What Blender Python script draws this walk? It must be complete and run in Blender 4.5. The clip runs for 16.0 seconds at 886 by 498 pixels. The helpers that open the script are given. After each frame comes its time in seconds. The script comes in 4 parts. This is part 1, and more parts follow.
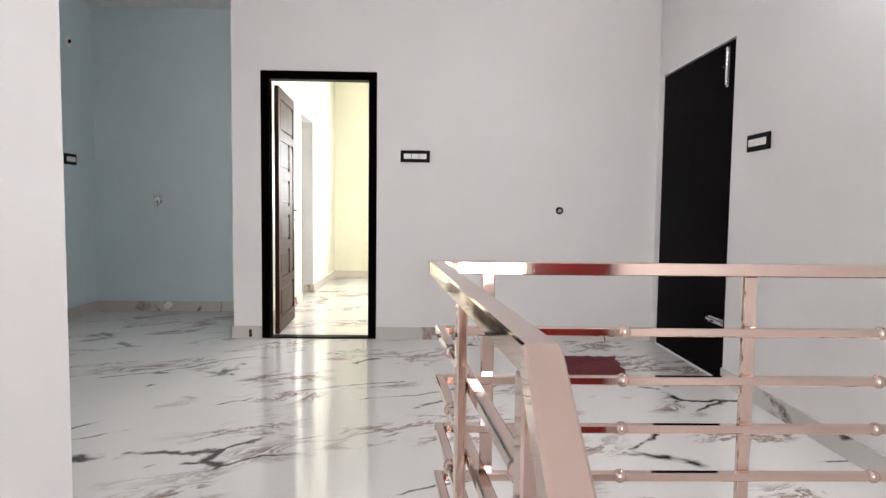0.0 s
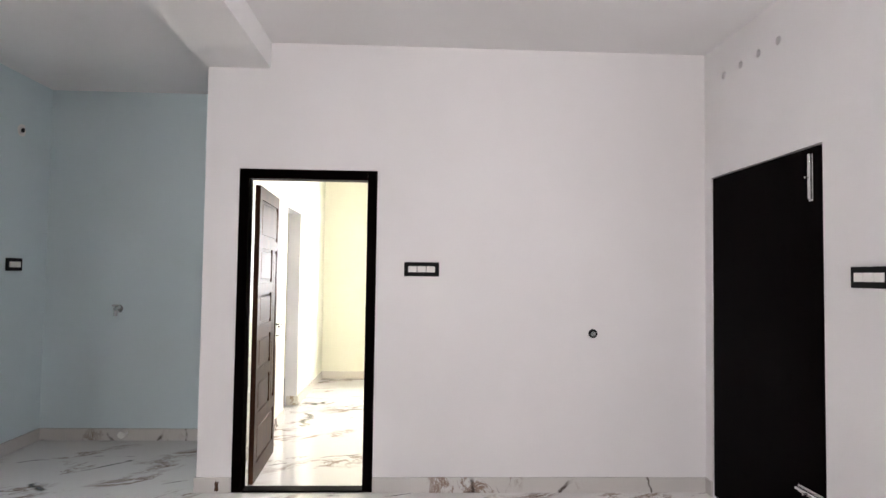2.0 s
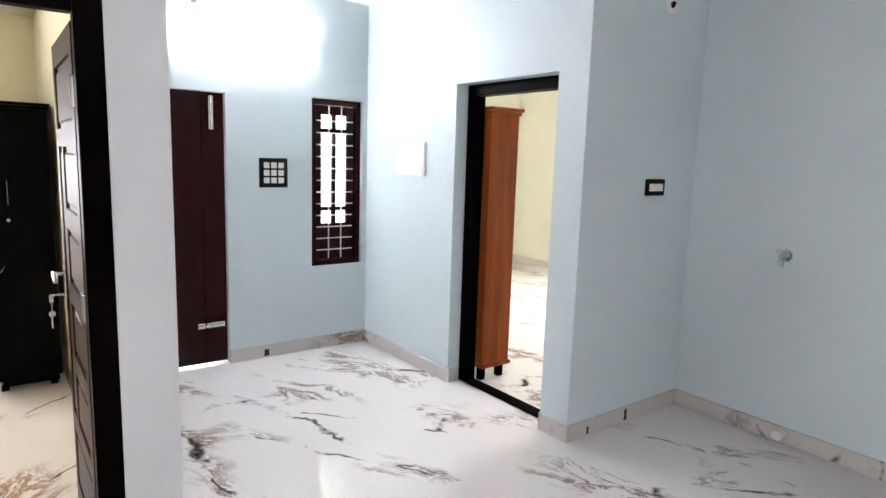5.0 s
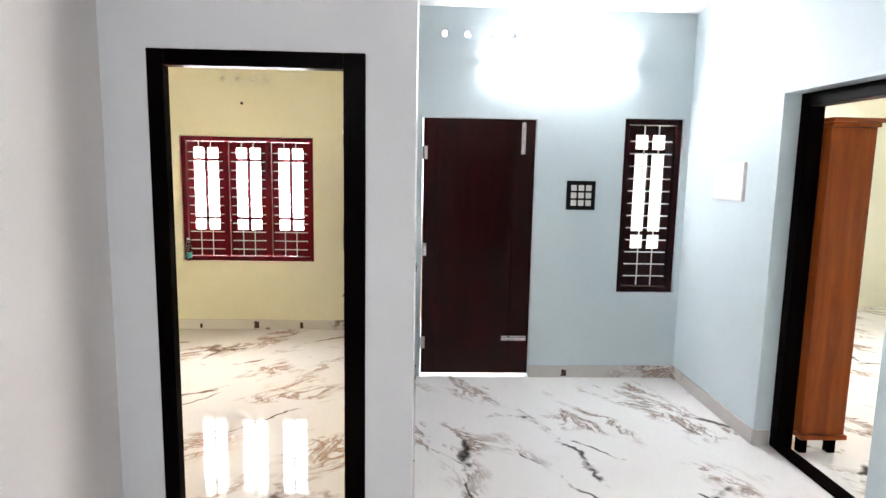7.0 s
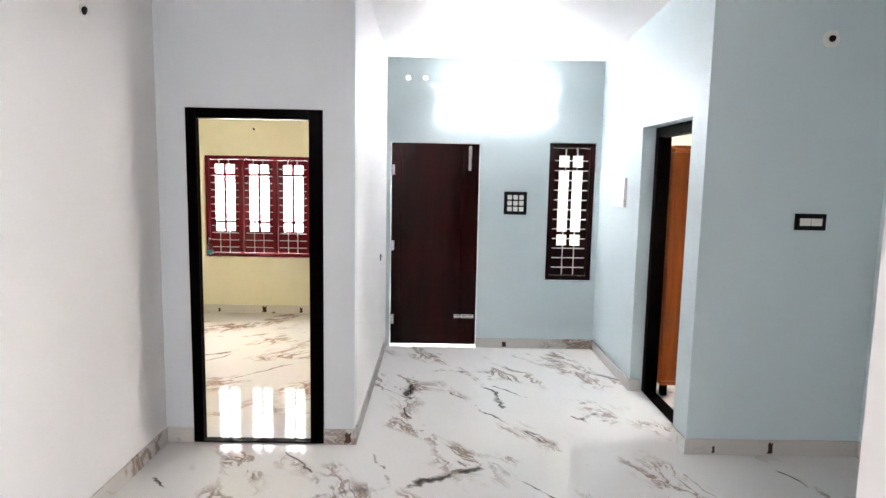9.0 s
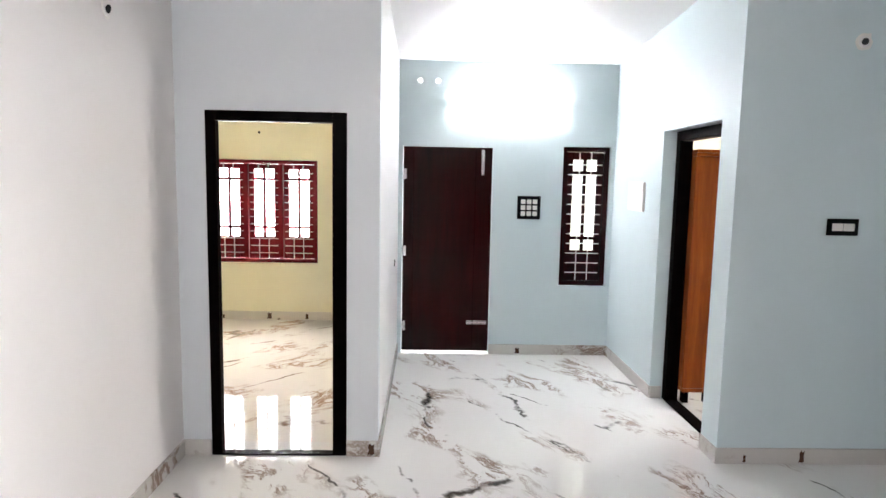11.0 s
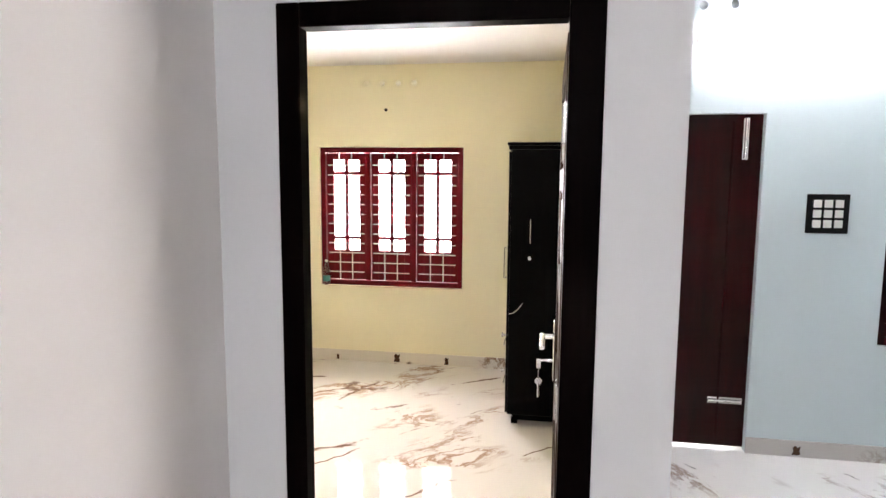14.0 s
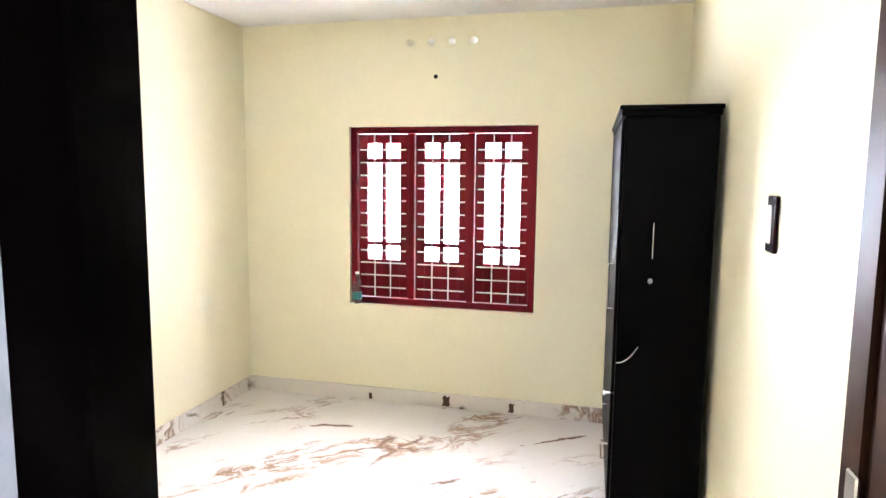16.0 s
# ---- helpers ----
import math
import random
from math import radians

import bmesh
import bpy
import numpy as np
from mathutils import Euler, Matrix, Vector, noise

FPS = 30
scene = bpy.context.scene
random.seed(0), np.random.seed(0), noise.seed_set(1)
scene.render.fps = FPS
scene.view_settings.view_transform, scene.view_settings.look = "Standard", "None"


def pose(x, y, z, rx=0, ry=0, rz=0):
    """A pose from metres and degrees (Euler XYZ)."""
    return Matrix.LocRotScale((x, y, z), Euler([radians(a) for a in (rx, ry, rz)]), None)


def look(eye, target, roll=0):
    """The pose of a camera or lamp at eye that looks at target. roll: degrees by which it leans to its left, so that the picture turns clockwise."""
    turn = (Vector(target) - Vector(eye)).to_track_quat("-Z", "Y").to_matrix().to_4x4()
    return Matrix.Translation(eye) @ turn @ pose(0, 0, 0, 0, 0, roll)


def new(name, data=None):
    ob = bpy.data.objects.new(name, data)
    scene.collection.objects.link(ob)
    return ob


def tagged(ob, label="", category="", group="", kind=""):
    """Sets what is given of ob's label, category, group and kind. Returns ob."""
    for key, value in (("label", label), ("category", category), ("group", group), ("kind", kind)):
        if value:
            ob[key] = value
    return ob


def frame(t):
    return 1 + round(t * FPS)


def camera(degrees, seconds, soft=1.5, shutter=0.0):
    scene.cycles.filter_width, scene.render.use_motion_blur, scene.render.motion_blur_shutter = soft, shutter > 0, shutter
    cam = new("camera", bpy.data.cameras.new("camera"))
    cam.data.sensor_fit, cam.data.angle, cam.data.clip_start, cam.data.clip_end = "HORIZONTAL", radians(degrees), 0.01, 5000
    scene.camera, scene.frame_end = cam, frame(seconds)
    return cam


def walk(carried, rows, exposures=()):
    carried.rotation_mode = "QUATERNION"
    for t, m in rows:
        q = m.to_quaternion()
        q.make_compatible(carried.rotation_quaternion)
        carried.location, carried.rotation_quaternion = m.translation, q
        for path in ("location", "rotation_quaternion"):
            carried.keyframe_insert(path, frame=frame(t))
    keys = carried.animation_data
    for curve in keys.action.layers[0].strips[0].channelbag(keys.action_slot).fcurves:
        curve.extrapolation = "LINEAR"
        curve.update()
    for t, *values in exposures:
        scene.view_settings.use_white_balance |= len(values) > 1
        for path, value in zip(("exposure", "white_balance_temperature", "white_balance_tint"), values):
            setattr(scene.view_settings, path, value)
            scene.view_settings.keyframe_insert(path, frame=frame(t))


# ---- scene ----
cam = camera(71.7, 16.0)
PATH = [
    (0, (1.33, 0.058, 1.068), (1.378, 2.053, 0.936), 0.7),
    (0.5, (1.247, 0.184, 1.183), (1.506, 2.166, 1.096), 0.5),
    (1, (1.134, 0.342, 1.246), (1.467, 2.315, 1.238), 0.5),
    (1.5, (1.12, 0.564, 1.345), (1.403, 2.543, 1.404), 0.4),
    (2, (1.182, 0.868, 1.441), (1.268, 2.864, 1.527), 0.8),
    (2.5, (0.982, 1.138, 1.473), (0.808, 3.13, 1.532), 1.7),
    (3, (0.86, 1.337, 1.544), (0.35, 3.27, 1.511), 2.3),
    (3.5, (0.736, 1.654, 1.53), (-0.129, 3.454, 1.409), 2.2),
    (4, (0.599, 1.888, 1.531), (-0.541, 3.519, 1.333), 2.0),
    (4.5, (0.36, 2.183, 1.619), (-1.009, 3.613, 1.337), 1.9),
    (5, (0.256, 2.543, 1.613), (-1.324, 3.734, 1.322), 1.8),
    (5.2, (0.198, 2.611, 1.592), (-1.438, 3.726, 1.308), 1.8),
    (7.5, (0.56, 3.239, 1.693), (-1.423, 3.162, 1.439), 0.9),
    (8, (0.899, 3.357, 1.697), (-1.083, 3.252, 1.454), 0.9),
    (8.5, (1.253, 3.399, 1.724), (-0.732, 3.359, 1.482), 1.0),
    (9, (1.698, 3.584, 1.71), (-0.288, 3.605, 1.476), 1.1),
    (9.2, (1.825, 3.566, 1.715), (-0.16, 3.638, 1.481), 1.1),
    (11.5, (1.361, 3.338, 1.71), (-0.628, 3.372, 1.502), 1.1),
    (12, (0.998, 3.3, 1.719), (-0.987, 3.192, 1.506), 1.1),
    (12.5, (0.627, 3.158, 1.703), (-1.35, 2.95, 1.492), 0.9),
    (13, (0.207, 3.024, 1.692), (-1.765, 2.76, 1.483), 0.7),
    (13.5, (-0.169, 2.877, 1.669), (-2.134, 2.57, 1.449), 0.5),
    (14, (-0.52, 2.755, 1.654), (-2.48, 2.43, 1.424), 0.4),
    (14.5, (-0.81, 2.645, 1.63), (-2.771, 2.321, 1.403), 0.7),
    (15, (-1.167, 2.54, 1.605), (-3.127, 2.211, 1.381), 0.5),
    (15.5, (-1.473, 2.517, 1.595), (-3.425, 2.149, 1.368), 0.6),
    (16, (-1.756, 2.414, 1.566), (-3.687, 1.944, 1.34), 0.6),
]
EXPOSURES = ((0, 0.3, 6450, 15), (1.6, 0.36, 6500, 17), (2, 0.32, 6500, 18), (2.5, 0.62, 6480, 17), (3, 0.52, 6450, 18), (3.5, 0.9, 6400, 19), (4, 1.0, 6400, 20), (5, 0.98, 6450, 19), (8, 0.98, 6500, 16), (12.5, 1.05, 6550, 17), (14.5, 1.05, 6650, 20), (15.2, 1.42, 6400, 20), (16, 1.4, 5780, 19))
walk(cam, [(t, look(eye, target, roll)) for t, eye, target, roll in PATH], EXPOSURES)

SKY = 0.15                        # sky strength
P_R3, P_F, P_RA, P_RB, P_ST = 300, 100, 560, 430, 80
TUBE_E = 230
BACK_E = 2.2
RX, RY, RZ, KY, RGAP = 1.352, 1.74, 0.925, 0.70, 0.137
R3_OPEN = 179.6

# ---- world and light ----
world = bpy.data.worlds.new("world")
scene.world = world
world.use_nodes = True
wnt = world.node_tree
sky = wnt.nodes.new("ShaderNodeTexSky")
sky.sky_type, sky.sun_disc = "NISHITA", False
sky.sun_elevation, sky.sun_rotation = radians(47), radians(105)
sky.dust_density = 3.0
wnt.nodes["Background"].inputs[1].default_value = SKY
wnt.links.new(sky.outputs[0], wnt.nodes["Background"].inputs[0])

sun_data = bpy.data.lights.new("sun", "SUN")
sun_data.energy, sun_data.angle, sun_data.color = 3.0, radians(0.6), (1.0, 0.95, 0.87)
sun = new("sun", sun_data)
sun.matrix_world = look((30, 10, 33), (0, 2, 0))


def area(name, at, to, w, h, power, color=(1, 1, 1)):
    """A window's or a lamp's light, w by h metres."""
    data = bpy.data.lights.new(name, "AREA")
    data.shape, data.size, data.size_y, data.energy, data.color = "RECTANGLE", w, h, power, color
    ob = new(name, data)
    ob.matrix_world = look(at, to)
    return ob


# ---- the plan, in metres ----
XF, XW = -4.355, -5.735          # inner faces of the front wall and of the yellow bedroom's window wall
YA, YB, YN = 5.005, 5.178, 6.27     # faces of the stair hall's end wall, the sitting room's wall, the niche's back
XC, XS, X3 = 3.168, -1.99, -2.055
Y0, Y1, Y3S, Y3N = 1.89, 3.082, -0.015, 2.95
XP = -0.235                      # free end of the hall's end wall
XSTAIR = 0.26
CEIL, CEIL3 = 3.0, 2.61
CEILF = 2.84                     # the ceiling falls slightly towards the front wall
YFAR = 9.45
for_area = [
    ("bedroom_window_light", (XW - 0.35, 1.417, 1.3), (0, 1.417, 1.0), 1.4, 1.37, P_R3, (1.0, 1.0, 1.0)),
    ("front_window_light", (XF - 0.75, 4.88, 2.6), (XF + 0.6, 4.79, 0.6), 0.9, 0.7, P_F, (1.0, 1.0, 1.0)),
    ("guest_window_light", (1.6, YFAR + 0.35, 1.5), (1.5, 5, 0.8), 1.4, 1.3, P_RA, (1.0, 1.0, 0.97)),
    # fill lamp behind an added, unseen window, to brighten the corner room
    ("corner_room_fill_light", (-3.9, YFAR + 0.35, 1.5), (-3.6, 5, 0.8), 1.4, 1.3, P_RB, (1.0, 1.0, 0.97)),
    ("stairwell_window_light", (1.82, -2.75, 1.4), (1.6, 3.0, 0.7), 0.93, 2.05, P_ST, (1.0, 0.985, 0.96)),
]
for n_, a_, t_, w_, h_, p_, c_ in for_area:
    area(n_, a_, t_, w_, h_, p_, c_)


# ---- materials ----
def material(name, rough=0.5, metal=0.0, color=(0.8, 0.8, 0.8)):
    m = bpy.data.materials.new(name)
    m.use_nodes = True
    b = m.node_tree.nodes["Principled BSDF"]
    b.inputs["Base Color"].default_value = (*color, 1)
    b.inputs["Roughness"].default_value = rough
    b.inputs["Metallic"].default_value = metal
    return m, m.node_tree, b


def node(nt, kind, **values):
    n = nt.nodes.new(kind)
    for k, v in values.items():
        n.inputs[k.replace("_", " ")].default_value = v
    return n


def coords(nt, scale=(1, 1, 1), rot=(0, 0, 0)):
    g = nt.nodes.new("ShaderNodeNewGeometry")
    mp = nt.nodes.new("ShaderNodeMapping")
    mp.inputs["Scale"].default_value = scale
    mp.inputs["Rotation"].default_value = [radians(a) for a in rot]
    nt.links.new(g.outputs["Position"], mp.inputs["Vector"])
    return mp.outputs["Vector"]


def ramp(nt, src, stops):
    r = nt.nodes.new("ShaderNodeValToRGB")
    el = r.color_ramp.elements
    while len(el) < len(stops):
        el.new(0.5)
    for e, (p, c) in zip(el, stops):
        e.position, e.color = p, (*c, 1) if len(c) == 3 else c
    nt.links.new(src, r.inputs[0])
    return r.outputs[0]


def mix(nt, fac, a, b, mode="MIX"):
    n = nt.nodes.new("ShaderNodeMix")
    n.data_type, n.blend_type = "RGBA", mode
    for sock, v in ((n.inputs[0], fac), (n.inputs[6], a), (n.inputs[7], b)):
        if isinstance(v, (int, float)):
            sock.default_value = v
        elif isinstance(v, tuple):
            sock.default_value = (*v, 1)
        else:
            nt.links.new(v, sock)
    return n.outputs[2]


def bump(nt, b, height, strength, dist=0.01):
    n = nt.nodes.new("ShaderNodeBump")
    n.inputs["Strength"].default_value, n.inputs["Distance"].default_value = strength, dist
    nt.links.new(height, n.inputs["Height"])
    nt.links.new(n.outputs[0], b.inputs["Normal"])


def paint(name, color, rough=0.55):
    """Roller-painted plaster: faint blotches, fine relief."""
    m, nt, b = material(name, rough)
    v = coords(nt)
    big = node(nt, "ShaderNodeTexNoise", Scale=1.3, Detail=4.0)
    fine = node(nt, "ShaderNodeTexNoise", Scale=160.0, Detail=3.0)
    wave = node(nt, "ShaderNodeTexNoise", Scale=7.0, Detail=3.0)
    for n in (big, fine, wave):
        nt.links.new(v, n.inputs["Vector"])
    dark = tuple(c * 0.95 for c in color)
    c1 = mix(nt, ramp(nt, big.outputs[0], [(0.35, (0, 0, 0)), (0.7, (1, 1, 1))]), color, dark)
    nt.links.new(mix(nt, ramp(nt, wave.outputs[0], [(0.62, (0, 0, 0)), (0.8, (0.4, 0.4, 0.4))]), c1, tuple(c * 0.96 for c in color)), b.inputs["Base Color"])
    add = nt.nodes.new("ShaderNodeMath")
    add.operation = "ADD"
    nt.links.new(fine.outputs[0], add.inputs[0])
    nt.links.new(wave.outputs[0], add.inputs[1])
    bump(nt, b, add.outputs[0], 0.12, 0.002)
    return m


def marble(name, base, vein, warm, rough=0.06, rot=28.0, gap=(0.52, 0.58)):
    """Polished vitrified tile: sharp broken slanting strokes, and curly brown clusters here and there."""
    m, nt, b = material(name, rough)
    v = coords(nt, (1, 1, 1), (0, 0, rot))

    def warped(src, scale, amount, detail=4.0):
        w = node(nt, "ShaderNodeTexNoise", Scale=scale, Detail=detail, Roughness=0.6)
        nt.links.new(v, w.inputs["Vector"])
        s = nt.nodes.new("ShaderNodeVectorMath")
        s.operation = "MULTIPLY_ADD"
        s.inputs[1].default_value = (amount,) * 3
        nt.links.new(w.outputs[1], s.inputs[0])
        nt.links.new(src, s.inputs[2])
        return s.outputs[0]

    def scaled(src, x, y, z):
        mp = nt.nodes.new("ShaderNodeMapping")
        mp.inputs["Scale"].default_value = (x, y, z)
        nt.links.new(src, mp.inputs["Vector"])
        return mp.outputs[0]

    bent = warped(warped(v, 1.4, 0.30), 22.0, 0.035, 6.0)
    ridge = nt.nodes.new("ShaderNodeTexVoronoi")
    ridge.feature = "DISTANCE_TO_EDGE"
    ridge.inputs["Scale"].default_value = 1.0
    nt.links.new(scaled(bent, 0.50, 1.75, 1.3), ridge.inputs["Vector"])
    line = ramp(nt, ridge.outputs[0], [(0.0, (1, 1, 1)), (0.007, (0.85,) * 3), (0.019, (0, 0, 0))])
    gate = node(nt, "ShaderNodeTexNoise", Scale=2.0, Detail=4.0, Roughness=0.6)
    nt.links.new(v, gate.inputs["Vector"])
    hard = mix(nt, 1.0, line, ramp(nt, gate.outputs[0], [(gap[0], (0, 0, 0)), (gap[1], (1, 1, 1))]), "MULTIPLY")
    curl = node(nt, "ShaderNodeTexNoise", Scale=2.6, Detail=9.0, Roughness=0.7, Distortion=0.7)
    nt.links.new(scaled(bent, 0.7, 1.7, 1), curl.inputs["Vector"])
    iso = ramp(nt, curl.outputs[0], [(0.46, (0, 0, 0)), (0.495, (0.9,) * 3), (0.505, (0.95,) * 3), (0.55, (0, 0, 0))])
    gate2 = node(nt, "ShaderNodeTexNoise", Scale=1.5, Detail=3.0)
    nt.links.new(scaled(v, 0.8, 1.5, 1), gate2.inputs["Vector"])
    spots = ramp(nt, gate2.outputs[0], [(0.52, (0, 0, 0)), (0.61, (1, 1, 1))])
    soft = mix(nt, 1.0, iso, spots, "MULTIPLY")
    tint = node(nt, "ShaderNodeTexNoise", Scale=0.9, Detail=4.0)
    nt.links.new(v, tint.inputs["Vector"])
    c0 = mix(nt, ramp(nt, tint.outputs[0], [(0.35, (0, 0, 0)), (0.75, (0.5,) * 3)]), base, tuple(c * 0.9 for c in base))
    c1 = mix(nt, soft, c0, warm)
    c2 = mix(nt, hard, c1, vein)
    nt.links.new(c2, b.inputs["Base Color"])
    b.inputs["Specular IOR Level"].default_value = 0.6
    return m


def wood(name, dark, light, rough=0.3, scale=1.0, coat=0.3):
    m, nt, b = material(name, rough)
    v = coords(nt, (9 * scale, 9 * scale, 0.9 * scale))
    n1 = node(nt, "ShaderNodeTexNoise", Scale=1.5, Detail=7.0, Roughness=0.6, Distortion=0.6)
    n2 = node(nt, "ShaderNodeTexNoise", Scale=14.0, Detail=4.0)
    nt.links.new(v, n1.inputs["Vector"])
    nt.links.new(v, n2.inputs["Vector"])
    c = ramp(nt, n1.outputs[0], [(0.3, dark), (0.7, light)])
    nt.links.new(mix(nt, ramp(nt, n2.outputs[0], [(0.4, (0, 0, 0)), (0.8, (0.4, 0.4, 0.4))]), c, dark), b.inputs["Base Color"])
    b.inputs["Coat Weight"].default_value = coat
    b.inputs["Coat Roughness"].default_value = 0.12
    bump(nt, b, n2.outputs[0], 0.1, 0.001)
    return m


WHITE = paint("white_paint", (0.775, 0.757, 0.750))
BLUE = paint("pale_blue_paint", (0.60, 0.70, 0.718))
YELLOW = paint("pale_yellow_paint", (0.82, 0.765, 0.55))
# a cooler, slightly darker white, only for the wall around the bedroom door
COOLW = paint("cool_white", (0.665, 0.695, 0.715))
LEMON = paint("lemon_paint", (0.85, 0.84, 0.68))
CEILW = paint("ceiling_paint", (0.82, 0.81, 0.80))
FLOOR = marble("marble_tile", (0.74, 0.725, 0.70), (0.045, 0.035, 0.03), (0.22, 0.14, 0.10), rot=-28)
FLOOR3 = marble("cream_marble_tile", (0.74, 0.70, 0.65), (0.14, 0.06, 0.025), (0.30, 0.16, 0.08), rot=48)
SKIRT = marble("skirting_tile", (0.58, 0.555, 0.525), (0.05, 0.03, 0.02), (0.2, 0.12, 0.08), rough=0.2, rot=75, gap=(0.5, 0.56))
SKIRT3 = marble("cream_skirting_tile", (0.70, 0.65, 0.57), (0.10, 0.05, 0.025), (0.25, 0.14, 0.07), rough=0.2, rot=75, gap=(0.5, 0.56))
FRAME = wood("black_brown_frame", (0.0008, 0.0005, 0.0005), (0.003, 0.0015, 0.0015), 0.3, coat=0.0)
FRAME.node_tree.nodes["Principled BSDF"].inputs["Specular IOR Level"].default_value = 0.008
MAROON = wood("maroon_wood", (0.007, 0.0003, 0.0005), (0.02, 0.0008, 0.0012), 0.25, coat=0.12)
MAROON.node_tree.nodes["Principled BSDF"].inputs["Specular IOR Level"].default_value = 0.05


def glossy_maroon():
    """Brushed-on gloss varnish over dark maroon: sharp coat with faint horizontal brush ridges."""
    m = wood("glossy_maroon_varnish", (0.006, 0.0002, 0.0004), (0.019, 0.0006, 0.0009), 0.3, coat=0.17)
    nt = m.node_tree
    b = nt.nodes["Principled BSDF"]
    b.inputs["Specular IOR Level"].default_value = 0.05
    b.inputs["Coat Roughness"].default_value = 0.05
    ridge = node(nt, "ShaderNodeTexNoise", Scale=1.0, Detail=3.0)
    nt.links.new(coords(nt, (3, 3, 46)), ridge.inputs["Vector"])
    n = nt.nodes.new("ShaderNodeBump")
    n.inputs["Strength"].default_value, n.inputs["Distance"].default_value = 0.25, 0.003
    nt.links.new(ridge.outputs[0], n.inputs["Height"])
    nt.links.new(n.outputs[0], b.inputs["Coat Normal"])
    return m


GLOSSMAROON = glossy_maroon()
REDWOOD = wood("red_window_wood", (0.09, 0.0006, 0.004), (0.15, 0.001, 0.007), 0.4, coat=0.02)
REDWOOD.node_tree.nodes["Principled BSDF"].inputs["Specular IOR Level"].default_value = 0.1
REDPAINT = paint("deep_red_enamel", (0.30, 0.008, 0.014), 0.3)
BLACKWOOD = wood("black_laminate", (0.0006, 0.0005, 0.0005), (0.0015, 0.001, 0.001), 0.4, coat=0.0)
BLACKWOOD.node_tree.nodes["Principled BSDF"].inputs["Specular IOR Level"].default_value = 0.03
LEAFWOOD = wood("brown_door_wood", (0.018, 0.007, 0.003), (0.048, 0.019, 0.009), 0.42, coat=0.0)
LEAFWOOD.node_tree.nodes["Principled BSDF"].inputs["Specular IOR Level"].default_value = 0.055
ORANGE = wood("orange_teak", (0.15, 0.026, 0.003), (0.28, 0.062, 0.006), 0.4, coat=0.0)
ORANGE.node_tree.nodes["Principled BSDF"].inputs["Specular IOR Level"].default_value = 0.15
STEEL, _nt, _b = material("polished_rose_steel", 0.055, 1.0, (0.66, 0.52, 0.46))
_n = node(_nt, "ShaderNodeTexNoise", Scale=30.0, Detail=3.0)
_nt.links.new(coords(_nt), _n.inputs["Vector"])
_nt.links.new(ramp(_nt, _n.outputs[0], [(0.3, (0.03,) * 3), (0.8, (0.09,) * 3)]), _b.inputs["Roughness"])
CHROME = material("chrome", 0.18, 1.0, (0.6, 0.6, 0.6))[0]
BAR = material("white_grille_bar", 0.4, 0.0, (0.75, 0.72, 0.7))[0]
CREAM = material("cream_plastic", 0.4, 0.0, (0.78, 0.76, 0.73))[0]
PLASTIC = material("white_plastic", 0.35, 0.0, (0.8, 0.78, 0.74))[0]
BLACKP = material("black_plastic", 0.5, 0.0, (0.004, 0.004, 0.004))[0]
BLACKP.node_tree.nodes["Principled BSDF"].inputs["Specular IOR Level"].default_value = 0.1
RED_MAT = material("maroon_cloth", 0.95, 0.0, (0.12, 0.012, 0.016))[0]
GLASS, _nt, _b = material("window_glass", 0.02, 0.0, (0.9, 0.95, 0.95))
_b.inputs["Transmission Weight"].default_value = 1.0
FROST = material("patterned_glass", 0.35, 0.0, (0.9, 0.95, 0.9))[0]
TUBE, _nt, _b = material("led_diffuser", 0.5, 0.0, (0.9, 0.9, 0.9))
_b.inputs["Emission Color"].default_value = (0.95, 0.98, 1.0, 1)
_b.inputs["Emission Strength"].default_value = TUBE_E


# ---- mesh helpers ----
def box(bm, x0, x1, y0, y1, z0, z1):
    vs = [bm.verts.new((x, y, z)) for x in (x0, x1) for y in (y0, y1) for z in (z0, z1)]
    for f in ((0, 1, 3, 2), (4, 6, 7, 5), (0, 4, 5, 1), (2, 3, 7, 6), (0, 2, 6, 4), (1, 5, 7, 3)):
        bm.faces.new([vs[i] for i in f])
    return vs


def rbox(bm, x0, x1, y0, y1, z0, z1, r=0.004, seg=1):
    """A box with rounded edges."""
    b2 = bmesh.new()
    box(b2, x0, x1, y0, y1, z0, z1)
    bmesh.ops.bevel(b2, geom=b2.edges[:], offset=r, segments=seg, affect="EDGES")
    me = bpy.data.meshes.new("tmp")
    b2.to_mesh(me)
    b2.free()
    bm.from_mesh(me)
    bpy.data.meshes.remove(me)


def rod(bm, p, q, r, n=12):
    """A round bar from p to q."""
    p, q = Vector(p), Vector(q)
    rot = (q - p).to_track_quat("Z", "Y").to_matrix().to_4x4()
    m = Matrix.Translation((p + q) / 2) @ rot
    bmesh.ops.create_cone(bm, cap_ends=True, segments=n, radius1=r, radius2=r, depth=(q - p).length, matrix=m)


def part(name, bm, mat, parent=None, label="", smooth=False):
    me = bpy.data.meshes.new(name)
    bmesh.ops.recalc_face_normals(bm, faces=bm.faces[:])
    bm.to_mesh(me)
    bm.free()
    me.materials.append(mat)
    if smooth:
        for p in me.polygons:
            p.use_smooth = True
    ob = new(name, me)
    if parent:
        ob.parent = parent
    if label:
        ob["label"] = label
    return ob


def thing(name, at, label, category, group=""):
    ob = new(name)
    ob.location = at
    ob.empty_display_size = 0.1
    return tagged(ob, label, category, group)


def bpart(name, boxes, mat, parent=None, label="", r=0.0):
    bm = bmesh.new()
    for b in boxes:
        if r:
            rbox(bm, *b, r=r)
        else:
            box(bm, *b)
    return part(name, bm, mat, parent, label)


